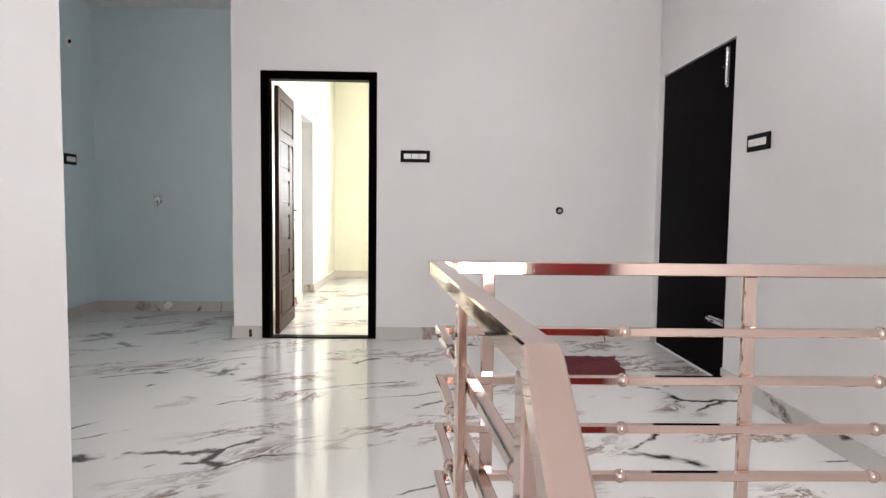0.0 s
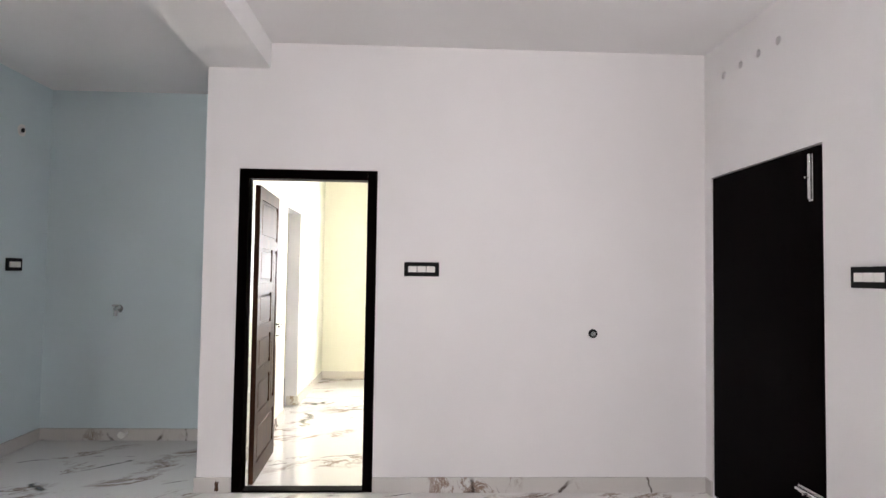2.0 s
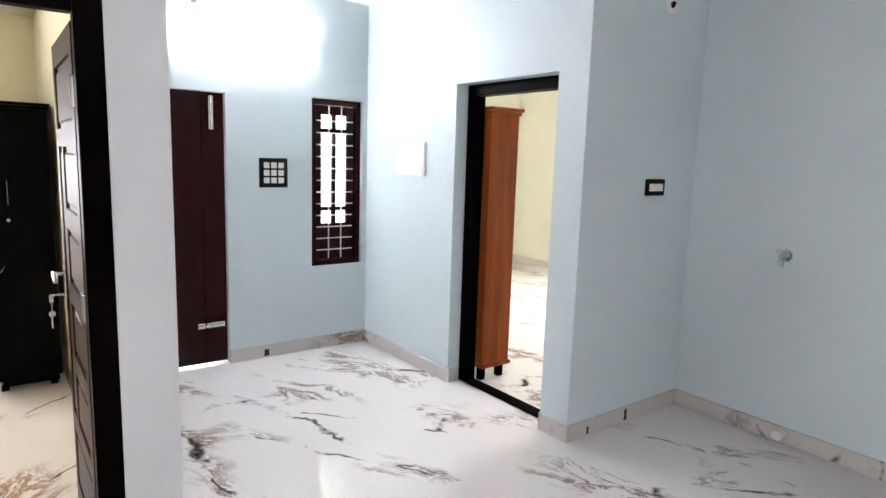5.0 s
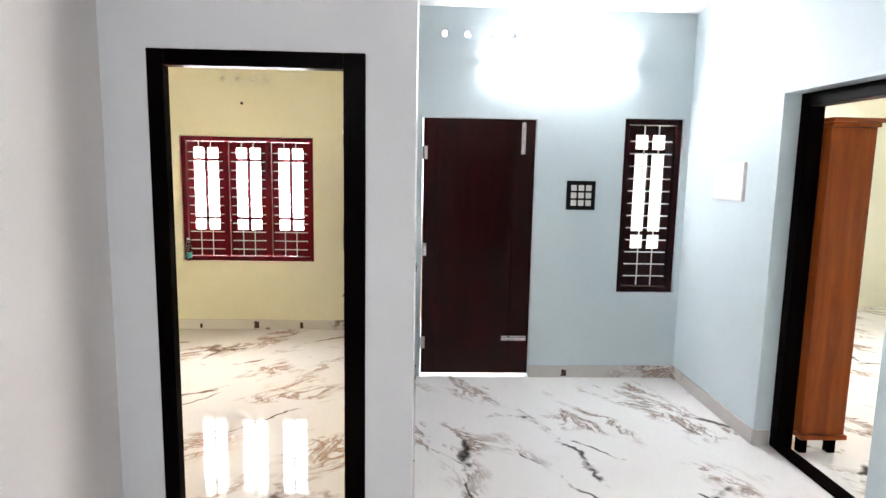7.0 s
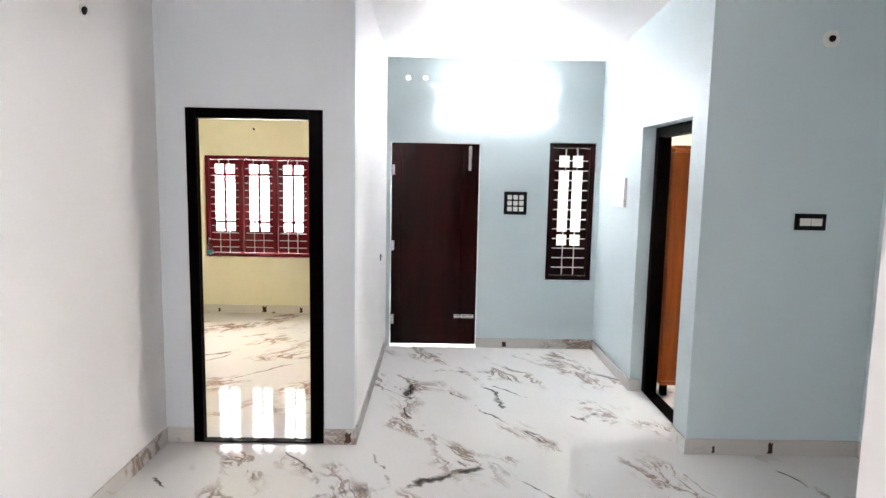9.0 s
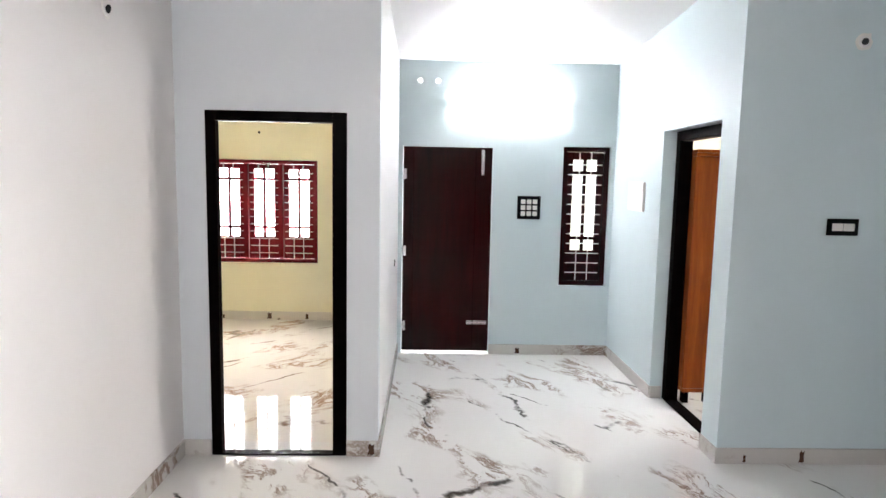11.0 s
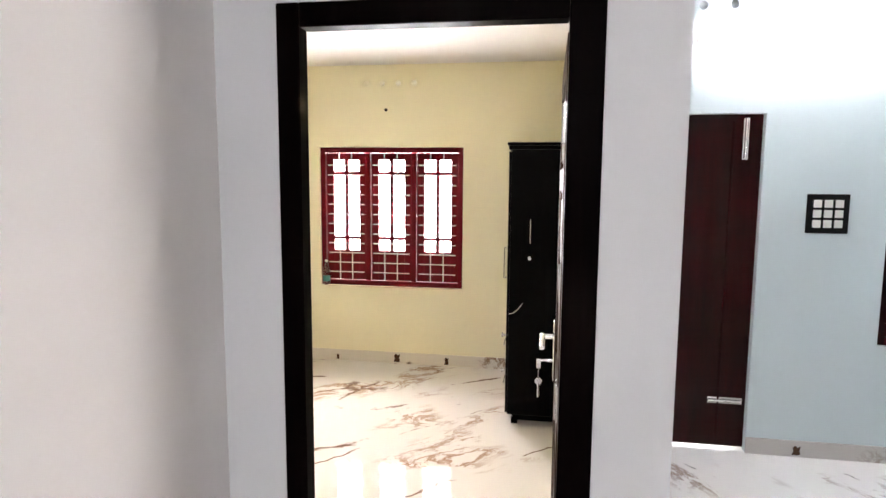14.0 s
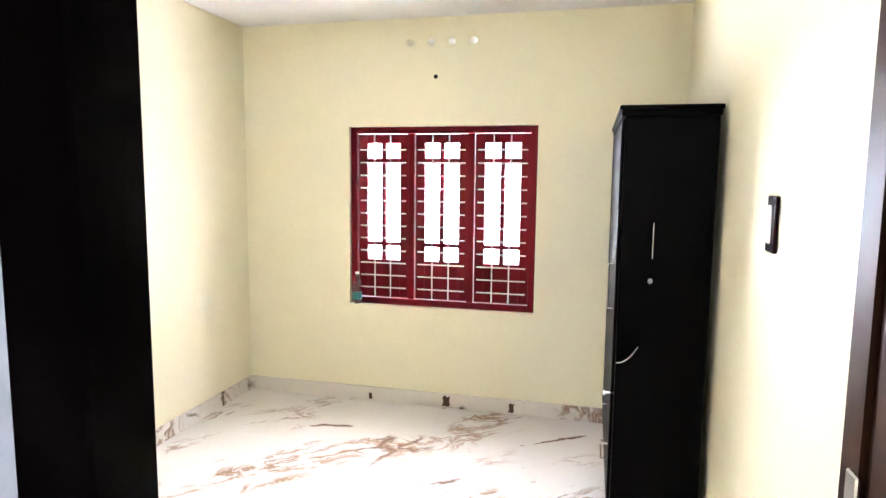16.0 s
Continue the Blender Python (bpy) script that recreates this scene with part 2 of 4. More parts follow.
def wall(name, axis, c0, c1, a0, a1, z0, z1, mat, holes=(), label=""):
    """A wall whose normal is axis, between c0 and c1, from a0 to a1; holes: (a0, a1, z0, z1)."""
    bm = bmesh.new()
    cuts = sorted({a0, a1, *[h[0] for h in holes], *[h[1] for h in holes]})
    for s, e in zip(cuts, cuts[1:]):
        mid = (s + e) / 2
        inside = sorted([h for h in holes if h[0] <= mid <= h[1]], key=lambda h: h[2])
        z = z0
        spans = []
        for h in inside:
            if h[2] > z + 1e-5:
                spans.append((z, h[2]))
            z = h[3]
        if z < z1 - 1e-5:
            spans.append((z, z1))
        for lo, hi in spans:
            if axis == "x":
                box(bm, c0, c1, s, e, lo, hi)
            else:
                box(bm, s, e, c0, c1, lo, hi)
    bmesh.ops.remove_doubles(bm, verts=bm.verts[:], dist=1e-5)
    bm.verts.index_update()
    seen = {}
    for f in bm.faces:
        seen.setdefault(tuple(sorted(v.index for v in f.verts)), []).append(f)
    dup = [f for fs in seen.values() if len(fs) > 1 for f in fs]
    bmesh.ops.delete(bm, geom=dup, context="FACES_ONLY")
    ob = part(name, bm, mat)
    return tagged(ob, label or "plain painted plaster wall", "wall", "", "structure")


# ---- structure ----
DA = (-0.01, 0.912, 0.0, 2.14)
DB = (-3.14, -2.207, 0.0, 2.12)
D3 = (2.062, 2.888, 0.0, 2.095)
DF = (3.123, 3.995, 0.0, 2.037)
WF = (4.673, 5.132, 0.70, 2.06)
W3 = (0.775, 2.06, 0.692, 1.915)
DC = (3.776, 4.911, 0.0, 2.125)
VENT_R = 0.026
ZC, ZB, ZF = 2.77, 2.453, 2.645
VC = [4.73 - i * 0.198 for i in range(4)]
V3 = [1.213 + i * 0.14 for i in range(4)]
VF = [3.28 + i * 0.17 for i in range(4)]
vh = lambda ys, z: [(y - VENT_R, y + VENT_R, z - VENT_R, z + VENT_R + 0.06) for y in ys]

wall("wall_hall_end", "y", YA, YA + 0.13, XP, XC, 0, CEIL, WHITE, [DA], "off-white painted plaster wall with a dark framed door opening")
wall("wall_niche_side", "x", XP, XP + 0.13, YA + 0.13, YFAR, 0, CEIL, WHITE, [(7.0, 7.7, 0.0, 2.1)], "white plaster partition between niche and bright room")
wall("wall_niche_back", "y", YN, YN + 0.13, XS, XP, 0, CEIL, BLUE, (), "pale blue plaster back wall of the wash niche")
wall("wall_niche_left", "x", XS - 0.13, XS, YB, YFAR, 0, CEIL, BLUE, (), "pale blue plaster wall beside the wash niche")
wall("wall_sitting", "y", YB, YB + 0.13, XF, XS - 0.13, 0, CEIL, BLUE, [DB], "pale blue plaster wall with a deep door opening")
wall("wall_front", "x", XF - 0.22, XF, Y3N, YB, 0, CEIL, BLUE, [DF, WF] + vh(VF, ZF), "pale blue plaster front wall with door and barred window")
wall("wall_lobby", "y", Y3N, Y1, XF, X3 - 0.105, 0, CEIL, WHITE, (), "off-white plaster wall beside the front door")
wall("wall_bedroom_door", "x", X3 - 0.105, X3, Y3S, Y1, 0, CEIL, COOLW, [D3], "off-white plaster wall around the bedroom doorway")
wall("wall_stair_side", "y", Y0 - 0.13, Y0, X3, XSTAIR, 0, CEIL, WHITE, (), "off-white plaster wall along the passage")
wall("wall_stair_left", "x", XSTAIR - 0.13, XSTAIR, -2.7, Y0 - 0.13, -1.7, CEIL, WHITE, (), "off-white plaster wall beside the stairs")
wall("wall_stair_back", "y", -2.83, -2.7, XSTAIR - 0.13, XC, -1.7, CEIL, WHITE, [(1.35, 2.3, 0.35, 2.45)], "off-white plaster wall behind the stairs")
wall("wall_hall_right", "x", XC, XC + 0.2, -2.83, YFAR, -1.7, CEIL, WHITE, [DC] + vh(VC, ZC), "off-white plaster outer wall with a dark balcony door")
wall("wall_bedroom_window", "x", XW - 0.22, XW, Y3S, Y3N, 0, CEIL3, YELLOW, [W3] + vh(V3, ZB), "pale yellow plaster wall with a red barred window")
wall("wall_bedroom_south", "y", Y3S - 0.13, Y3S, XW - 0.22, X3, 0, CEIL3, YELLOW, (), "pale yellow plaster bedroom wall")
wall("wall_bedroom_north", "y", Y3N, Y3N + 0.16, XW - 0.22, XF - 0.22, 0, CEIL3, YELLOW, (), "pale yellow plaster bedroom wall behind the wardrobe")
wall("wall_bedroom_lining", "y", Y3N - 0.004, Y3N - 0.001, XW, X3 - 0.13, 0, CEIL3, YELLOW, (), "pale yellow painted face of the bedroom wall")
wall("wall_bedroom_lining_east", "x", X3 - 0.11, X3 - 0.1055, Y3S, Y3N - 0.004, 0, CEIL3, YELLOW, [D3], "pale yellow painted face around the bedroom door")
wall("wall_far_guest", "y", YFAR, YFAR + 0.2, XP, XC + 0.2, 0, CEIL, LEMON, [(0.83, 2.35, 0.73, 2.22)], "lemon yellow plaster wall with a barred window")
# the window opening in this wall is unseen, added for the fill lamp
wall("wall_far_corner", "y", YFAR, YFAR + 0.2, -7.2, XP, 0, CEIL, LEMON, [(-4.7, -3.2, 0.8, 2.1)] , "lemon yellow plaster wall")
wall("wall_corner_west", "x", -7.2, -7.0, YB + 0.13, YFAR, 0, CEIL, LEMON, (), "lemon yellow plaster wall")
wall("wall_corner_south", "y", YB + 0.131, YB + 0.2, -7.0, DB[0] - 0.0, 0, CEIL, LEMON, (), "lemon yellow plaster wall behind the wardrobe")
wall("wall_guest_lining", "x", XP + 0.1305, XP + 0.135, YA + 0.135, YFAR, 0, CEIL, LEMON, [(7.0, 7.7, 0.0, 2.1)], "lemon yellow painted face of the partition")
wall("wall_guest_lining_south", "y", YA + 0.1305, YA + 0.135, XP + 0.135, XC, 0, CEIL, LEMON, [DA], "lemon yellow painted face around the doorway")


def slab(name, boxes, mat, label, cat):
    return tagged(bpart(name, boxes, mat), label, cat, "", "structure")


STAIR_TOP = KY
FL = "polished white marble-look tile floor with brown veins"
slab("floor_hall", [(XSTAIR - 0.13, XC, RY - 0.02, YA, -0.15, 0)], FLOOR, FL, "floor")
slab("floor_stair_head", [(XSTAIR, 1.48, STAIR_TOP, RY - 0.02, -0.15, 0)], FLOOR, FL, "floor")
slab("floor_passage", [(X3 - 0.2, XSTAIR - 0.13, Y0 - 0.2, YA, -0.15, 0)], FLOOR, FL, "floor")
slab("floor_sitting", [(XF - 0.22, X3 - 0.2, Y1 - 0.1, YB + 0.13, -0.15, 0)], FLOOR, FL, "floor")
slab("floor_niche", [(X3 - 0.2, XP, YA, YN, -0.15, 0)], FLOOR, FL, "floor")
slab("floor_doorway", [(XP, 1.2, YA, YA + 0.14, -0.15, 0)], FLOOR, FL, "floor")
slab("floor_guest_room", [(XS, XC, YN + 0.0, YFAR, -0.15, -0.002), (XP, XC, YA + 0.14, YN, -0.15, -0.002)], FLOOR, "polished white tile floor with faint veins", "floor")
slab("floor_corner_room", [(-7.1, XS - 0.13, YB + 0.13, YFAR, -0.15, -0.002)], FLOOR, "polished white tile floor with faint veins", "floor")
slab("floor_bedroom", [(XW, X3 - 0.2, Y3S, Y3N, -0.15, -0.001)], FLOOR3, "polished cream tile floor with tan veins", "floor")
slab("ceiling_hall", [(XF - 0.22, XC + 0.2, -2.83, YFAR + 0.2, CEIL, CEIL + 0.12)], CEILW, "smooth white painted plaster ceiling", "ceiling")
bm = bmesh.new()
a_ = [bm.verts.new(v) for v in ((XS - 0.13, Y1 - 0.15, CEIL - 0.003), (XS - 0.13, YB + 0.02, CEIL - 0.003), (XF - 0.02, YB + 0.02, CEILF), (XF - 0.02, Y1 - 0.15, CEILF), (XS - 0.13, Y1 - 0.15, CEIL + 0.1), (XS - 0.13, YB + 0.02, CEIL + 0.1), (XF - 0.02, YB + 0.02, CEIL + 0.1), (XF - 0.02, Y1 - 0.15, CEIL + 0.1))]
for f_ in ((0, 1, 2, 3), (4, 7, 6, 5), (0, 4, 5, 1), (1, 5, 6, 2), (2, 6, 7, 3), (3, 7, 4, 0)):
    bm.faces.new([a_[i] for i in f_])
tagged(part("ceiling_sitting", bm, CEILW), "smooth white painted plaster ceiling", "ceiling", "", "structure")
slab("ceiling_bedroom", [(XW - 0.22, X3 - 0.13, Y3S - 0.13, Y3N - 0.004, CEIL3, CEIL3 + 0.12)], CEILW, "smooth white painted bedroom ceiling", "ceiling")
slab("ceiling_corner_room", [(-7.2, XF - 0.22, YB, YFAR, CEIL, CEIL + 0.12)], CEILW, "smooth white painted ceiling", "ceiling")
slab("beam_hall", [(XP, 0.18, -2.7, YA, 2.822, CEIL)], CEILW, "white plastered ceiling beam", "beam")

# stairs that the walker comes up
NSTEP, RISE, GOING = 9, 0.17, 0.26
stair = thing("stairs", (0, 0, 0), "polished tile staircase leading down from the hall", "stairs")
stair["kind"] = "structure"
for i in range(NSTEP - 1):
    bpart("step", [(XSTAIR, 1.48, STAIR_TOP - (i + 1) * GOING, STAIR_TOP - i * GOING, -1.7, -(i + 1) * RISE)], FLOOR, stair)
slab("floor_well", [(XSTAIR, XC, -2.7, RY - 0.02, -1.85, -1.7)], FLOOR, "polished tile floor of the stairwell", "floor")
slab("floor_landing", [(XSTAIR, XC, -2.7, STAIR_TOP - (NSTEP - 1) * GOING, -1.7, -NSTEP * RISE)], FLOOR, "polished tile stair landing", "floor")

# skirting
SK = 0.10
def skirt(name, boxes, mat=None):
    tagged(bpart(name, boxes, mat or SKIRT), "grey-beige marble-look skirting tiles", "skirting", "", "structure")
t_ = 0.012
skirt("baseboard_hall_end", [(XP - t_, DA[0] - 0.001, YA - t_, YA - 0.0005, 0.001, SK), (DA[1] + 0.001, XC - t_, YA - t_, YA - 0.0005, 0.001, SK)])
skirt("baseboard_niche", [(XP - t_, XP - 0.0005, YA, YN - t_, 0.001, SK), (XS + t_, XP - t_, YN - t_, YN - 0.0005, 0.001, SK), (XS + 0.0005, XS + t_, YB - t_, YN, 0.001, SK)])
skirt("baseboard_sitting", [(DB[1], XS, YB - t_, YB - 0.0005, 0.001, SK), (XF + t_, DB[0], YB - t_, YB - 0.0005, 0.001, SK), (XF + 0.0005, XF + t_, DF[1], YB - t_, 0.001, SK), (DB[0] + 0.0005, DB[0] + t_, YB, YB + 0.09, 0.001, SK), (DB[1] - t_, DB[1] - 0.0005, YB, YB + 0.09, 0.001, SK)])
skirt("baseboard_lobby", [(XF + 0.002, X3 + t_, Y1 + 0.0005, Y1 + t_, 0.001, SK), (X3 + 0.0005, X3 + t_, D3[1], Y1, 0.001, SK), (X3 + 0.0005, X3 + t_, Y0 + t_, D3[0], 0.001, SK)])
skirt("baseboard_passage", [(X3, XSTAIR + t_, Y0 + 0.0005, Y0 + t_, 0.001, SK), (XSTAIR + 0.0005, XSTAIR + t_, STAIR_TOP, Y0, 0.001, SK)])
skirt("baseboard_right", [(XC - t_, XC - 0.0005, RY - 0.02, DC[0], 0.001, SK), (XC - t_, XC - 0.0005, DC[1], YA, 0.001, SK)])
skirt("baseboard_bedroom", [(XW + 0.0005, XW + t_, Y3S, Y3N, 0.001, SK), (XW + t_, X3 - 0.15, Y3S + 0.0005, Y3S + t_, 0.001, SK), (XW + t_, X3 - 0.15, Y3N - 0.004 - t_, Y3N - 0.0045, 0.001, SK)], SKIRT3)
skirt("baseboard_guest", [(XP + 0.135, XP + 0.147, YA + 0.14, 7.0, 0.001, SK), (XP + 0.02, XP + 0.147, 7.688, 7.6995, 0.001, SK), (XP + 0.135, XP + 0.147, 7.701, YFAR, 0.001, SK), (XP + 0.147, XC, YFAR - t_, YFAR - 0.0005, 0.001, SK)], SKIRT3)
skirt("baseboard_corner_room", [(-7.0, XS - 0.13, YFAR - t_, YFAR - 0.0005, 0.001, SK)], SKIRT3)


# brown veins that cross the skirting here and there
STAIN = material("brown_vein_inlay", 0.25, 0.0, (0.07, 0.032, 0.018))[0]


def stain(axis, face, out, a, w, h):
    """A ragged vein patch, 1 mm proud of the skirting's face."""
    bm = bmesh.new()
    ring = [(-0.5, 0.0), (-0.15, 0.05), (0.1, -0.02), (0.5, 0.1), (0.38, 0.55), (0.5, 0.95), (0.12, 0.8), (-0.1, 1.0), (-0.42, 0.75), (-0.3, 0.4)]
    lo, hi = [], []
    for u, v in ring:
        for lst, d in ((lo, 0.0122), (hi, 0.0132)):
            p = (face + out * d, a + u * w, 0.012 + v * h) if axis == "x" else (a + u * w, face + out * d, 0.012 + v * h)
            lst.append(bm.verts.new(p))
    bm.faces.new(hi)
    for k in range(len(ring)):
        j = (k + 1) % len(ring)
        bm.faces.new([hi[k], hi[j], lo[j], lo[k]])
    tagged(part("trim", bm, STAIN), "dark brown vein patch in the skirting tile", "skirting", "", "structure")


for a_, w_, h_ in ((5.35, 0.02, 0.05), (5.71, 0.035, 0.08)):
    stain("x", XS, 1, a_, w_, h_)
for a_, w_, h_ in ((0.93, 0.03, 0.05), (1.48, 0.06, 0.08), (1.93, 0.04, 0.07)):
    stain("x", XW, 1, a_, w_, h_)
stain("x", X3, 1, 3.04, 0.045, 0.075)
stain("y", YA, -1, -0.10, 0.03, 0.07)
stain("x", XF, 1, 4.28, 0.05, 0.06)


# ---- doors ----
def door_frame(name, axis, c0, c1, a0, a1, top, w, label, sill=True, w2=0):
    """Frame in an opening: two posts and a head, butted; axis is the wall's normal."""
    ob = thing(name, (0, 0, 0), label, "door frame")
    ob["kind"] = "structure"
    w2 = w2 or w

    def bx(s, e, lo, hi):
        return (c0, c1, s, e, lo, hi) if axis == "x" else (s, e, c0, c1, lo, hi)
    bpart("jamb", [bx(a0 + 0.001, a0 + w, 0.001, top - 0.001)], FRAME, ob, r=0.003)
    bpart("jamb", [bx(a1 - w2, a1 - 0.001, 0.001, top - 0.001)], FRAME, ob, r=0.003)
    bpart("head", [bx(a0 + w + 0.0005, a1 - w2 - 0.0005, top - w, top - 0.001)], FRAME, ob, r=0.003)
    if sill:
        bpart("threshold", [bx(a0 + w + 0.0005, a1 - w2 - 0.0005, 0.001, 0.012)], FRAME, ob, r=0.002)
    return ob


door_frame("door_frame_hall", "y", YA - 0.004, YA + 0.10, DA[0], DA[1], DA[3], 0.066, "glossy black-brown wooden door frame in the off-white hall wall")
door_frame("door_frame_sitting", "y", YB + 0.10, YB + 0.20, DB[0], DB[1], DB[3], 0.075, "glossy black-brown wooden door frame set deep in the blue wall")
door_frame("door_frame_bedroom", "x", X3 - 0.055, X3 + 0.004, D3[0], D3[1], D3[3], 0.062, "glossy black-brown wooden frame of the bedroom doorway", w2=0.086)


def panel_leaf(name, width, height, thick, mat, label, panels):
    """A leaf in the plane y = 0..-thick, hinge at x = 0, with sunk panels both sides framed by mouldings."""
    ob = thing(name, (0, 0, 0), label, "door")
    core = bmesh.new()
    xs = sorted({0, width, *[p[0] for p in panels], *[p[1] for p in panels]})
    zs = sorted({0, height, *[p[2] for p in panels], *[p[3] for p in panels]})
    def depth(i, k):
        if not (0 <= i < len(xs) - 1 and 0 <= k < len(zs) - 1):
            return None
        cx, cz = (xs[i] + xs[i + 1]) / 2, (zs[k] + zs[k + 1]) / 2
        return 0.012 if any(p[0] < cx < p[1] and p[2] < cz < p[3] for p in panels) else 0.0

    def quad(pts):
        core.faces.new([core.verts.new(p) for p in pts])

    for i in range(len(xs) - 1):
        for k in range(len(zs) - 1):
            x0, x1, z0, z1, d = xs[i], xs[i + 1], zs[k], zs[k + 1], depth(i, k)
            for y in (-d, -thick + d):
                quad([(x0, y, z0), (x1, y, z0), (x1, y, z1), (x0, y, z1)])
            for di, dk, p, q in ((1, 0, (x1, z0), (x1, z1)), (0, 1, (x0, z1), (x1, z1)), (-1, 0, (x0, z0), (x0, z1)), (0, -1, (x0, z0), (x1, z0))):
                other = depth(i + di, k + dk)
                if other is None:
                    quad([(p[0], -d, p[1]), (q[0], -d, q[1]), (q[0], -thick + d, q[1]), (p[0], -thick + d, p[1])])
                elif other > d:
                    for s0, s1 in ((-d, -other), (-thick + d, -thick + other)):
                        quad([(p[0], s0, p[1]), (q[0], s0, q[1]), (q[0], s1, q[1]), (p[0], s1, p[1])])
    bmesh.ops.remove_doubles(core, verts=core.verts[:], dist=1e-6)
    part("leaf", core, mat, ob)
    for p in panels:
        bm = bmesh.new()
        x0, x1, z0, z1 = p
        g = 0.022
        for side in (0, 1):
            ya, yb = (-0.0125, -0.003) if side == 0 else (-thick + 0.003, -thick + 0.0125)
            rbox(bm, x0 + g, x1 - g, min(ya, yb), max(ya, yb), z0 + g, z1 - g, r=0.007)
        part("panel", bm, mat, ob)
    return ob


def handle_set(parent, x, z, y, out, flip=1):
    """Lever handle on a long back plate; out: the way it stands off."""
    h = bmesh.new()
    rbox(h, x - 0.02, x + 0.02, min(y, y + out * 0.008), max(y, y + out * 0.008), z - 0.12, z + 0.10, r=0.003)
    plate = part("handle_plate", h, CHROME, parent, "satin steel back plate")
    h = bmesh.new()
    rod(h, (x, y + out * 0.006, z + 0.04), (x, y + out * 0.05, z + 0.04), 0.009)
    rod(h, (x, y + out * 0.047, z + 0.045), (x - flip * 0.12, y + out * 0.047, z + 0.03), 0.009)
    part("lever", h, CHROME, plate, "curved steel lever")
    h = bmesh.new()
    rod(h, (x, y + out * 0.004, z - 0.05), (x, y + out * 0.03, z - 0.05), 0.006)
    part("lock_barrel", h, CHROME, plate)
    return plate


def panels_for(w, h):
    """A wide panel above and below; between them one tall narrow panel at the lock side and a ladder of squarer ones."""
    a0, a1, b0, b1 = 0.085, w * 0.66, w * 0.73, w - 0.065
    out = [(a0, b1, 1.67, h - 0.09), (a0, b1, 0.12, 0.38), (b0, b1, 0.46, 1.60)]
    return out + [(a0, a1, z0, z1) for z0, z1 in ((0.46, 0.68), (0.76, 0.98), (1.06, 1.28), (1.36, 1.60))]


leafw = (D3[1] - D3[0]) - 0.15
leaf3 = panel_leaf("door_bedroom", leafw, 2.0, 0.034, LEAFWOOD, "open brown wooden panel door with steel lever handle", panels_for(leafw, 2.0))
leaf3["kind"] = "structure"
handle_set(leaf3, leafw - 0.06, 1.03, 0.0, 1)
handle_set(leaf3, leafw - 0.06, 1.03, -0.034, -1)
leaf3.matrix_world = pose(X3 - 0.062, D3[1] - 0.088, 0.014, 0, 0, R3_OPEN)
ring_ = bmesh.new()
rod(ring_, (leafw - 0.06, 0.03, 0.98), (leafw - 0.06, 0.06, 0.98), 0.004)
rbox(ring_, leafw - 0.063, leafw - 0.057, 0.05, 0.066, 0.95, 0.985, r=0.001)
part("key", ring_, CHROME, leaf3, "steel key standing in the lock")
ring_ = bmesh.new()
rod(ring_, (leafw - 0.06, 0.058, 0.955), (leafw - 0.06, 0.058, 0.91), 0.0015)
rod(ring_, (leafw - 0.063, 0.058, 0.90), (leafw - 0.057, 0.058, 0.90), 0.013)
rod(ring_, (leafw - 0.06, 0.058, 0.895), (leafw - 0.06, 0.058, 0.84), 0.004)
part("hanging_key", ring_, CHROME, leaf3, "second key hanging from its ring")
leafA = panel_leaf("door_guest", DA[1] - DA[0] - 0.155, 2.03, 0.034, LEAFWOOD, "open brown wooden panel door catching window light", panels_for(DA[1] - DA[0] - 0.155, 2.03))
leafA["kind"] = "structure"
handle_set(leafA, DA[1] - DA[0] - 0.155 - 0.06, 0.98, 0.0, 1)
handle_set(leafA, DA[1] - DA[0] - 0.155 - 0.06, 0.98, -0.034, -1)
leafA.matrix_world = pose(DA[0] + 0.082, YA + 0.105, 0.014, 0, 0, 93)


def hinge(parent, at, axis="x"):
    bm = bmesh.new()
    x, y, z = at
    rod(bm, (x, y, z - 0.05), (x, y, z + 0.05), 0.007)
    rbox(bm, x - 0.03, x + 0.03, y - 0.004, y + 0.002, z - 0.05, z + 0.05, r=0.001)
    return part("hinge", bm, CHROME, parent, "steel butt hinge")


def bolt(parent, x, z, horiz, y=0.0, out=1):
    """A tower bolt on a leaf that stands in a plane of constant y."""
    bm = bmesh.new()
    L = 0.24 if not horiz else 0.2
    ya, yb = sorted((y, y + out * 0.004))
    if horiz:
        rbox(bm, x - L / 2, x + L / 2, ya, yb, z - 0.02, z + 0.02, r=0.001)
        rod(bm, (x - L / 2 + 0.01, y + out * 0.014, z), (x + L / 2, y + out * 0.014, z), 0.008)
        rod(bm, (x, y + out * 0.014, z), (x, y + out * 0.045, z), 0.006)
    else:
        rbox(bm, x - 0.016, x + 0.016, ya, yb, z - L / 2, z + L / 2, r=0.001)
        rod(bm, (x, y + out * 0.012, z - L / 2 + 0.01), (x, y + out * 0.012, z + L / 2), 0.007)
        rod(bm, (x, y + out * 0.012, z), (x, y + out * 0.035, z), 0.005)
    return part("tower_bolt", bm, CHROME, parent, "steel tower bolt")


def plain_leaf(name, w, h, mat, label):
    """Flush board leaf with a frame line, in the plane y = 0, room side at +y."""
    ob = thing(name, (0, 0, 0), label, "door")
    ob["kind"] = "structure"
    bm = bmesh.new()
    rbox(bm, 0, w, -0.04, 0, 0, h, r=0.003)
    part("leaf", bm, mat, ob)
    return ob


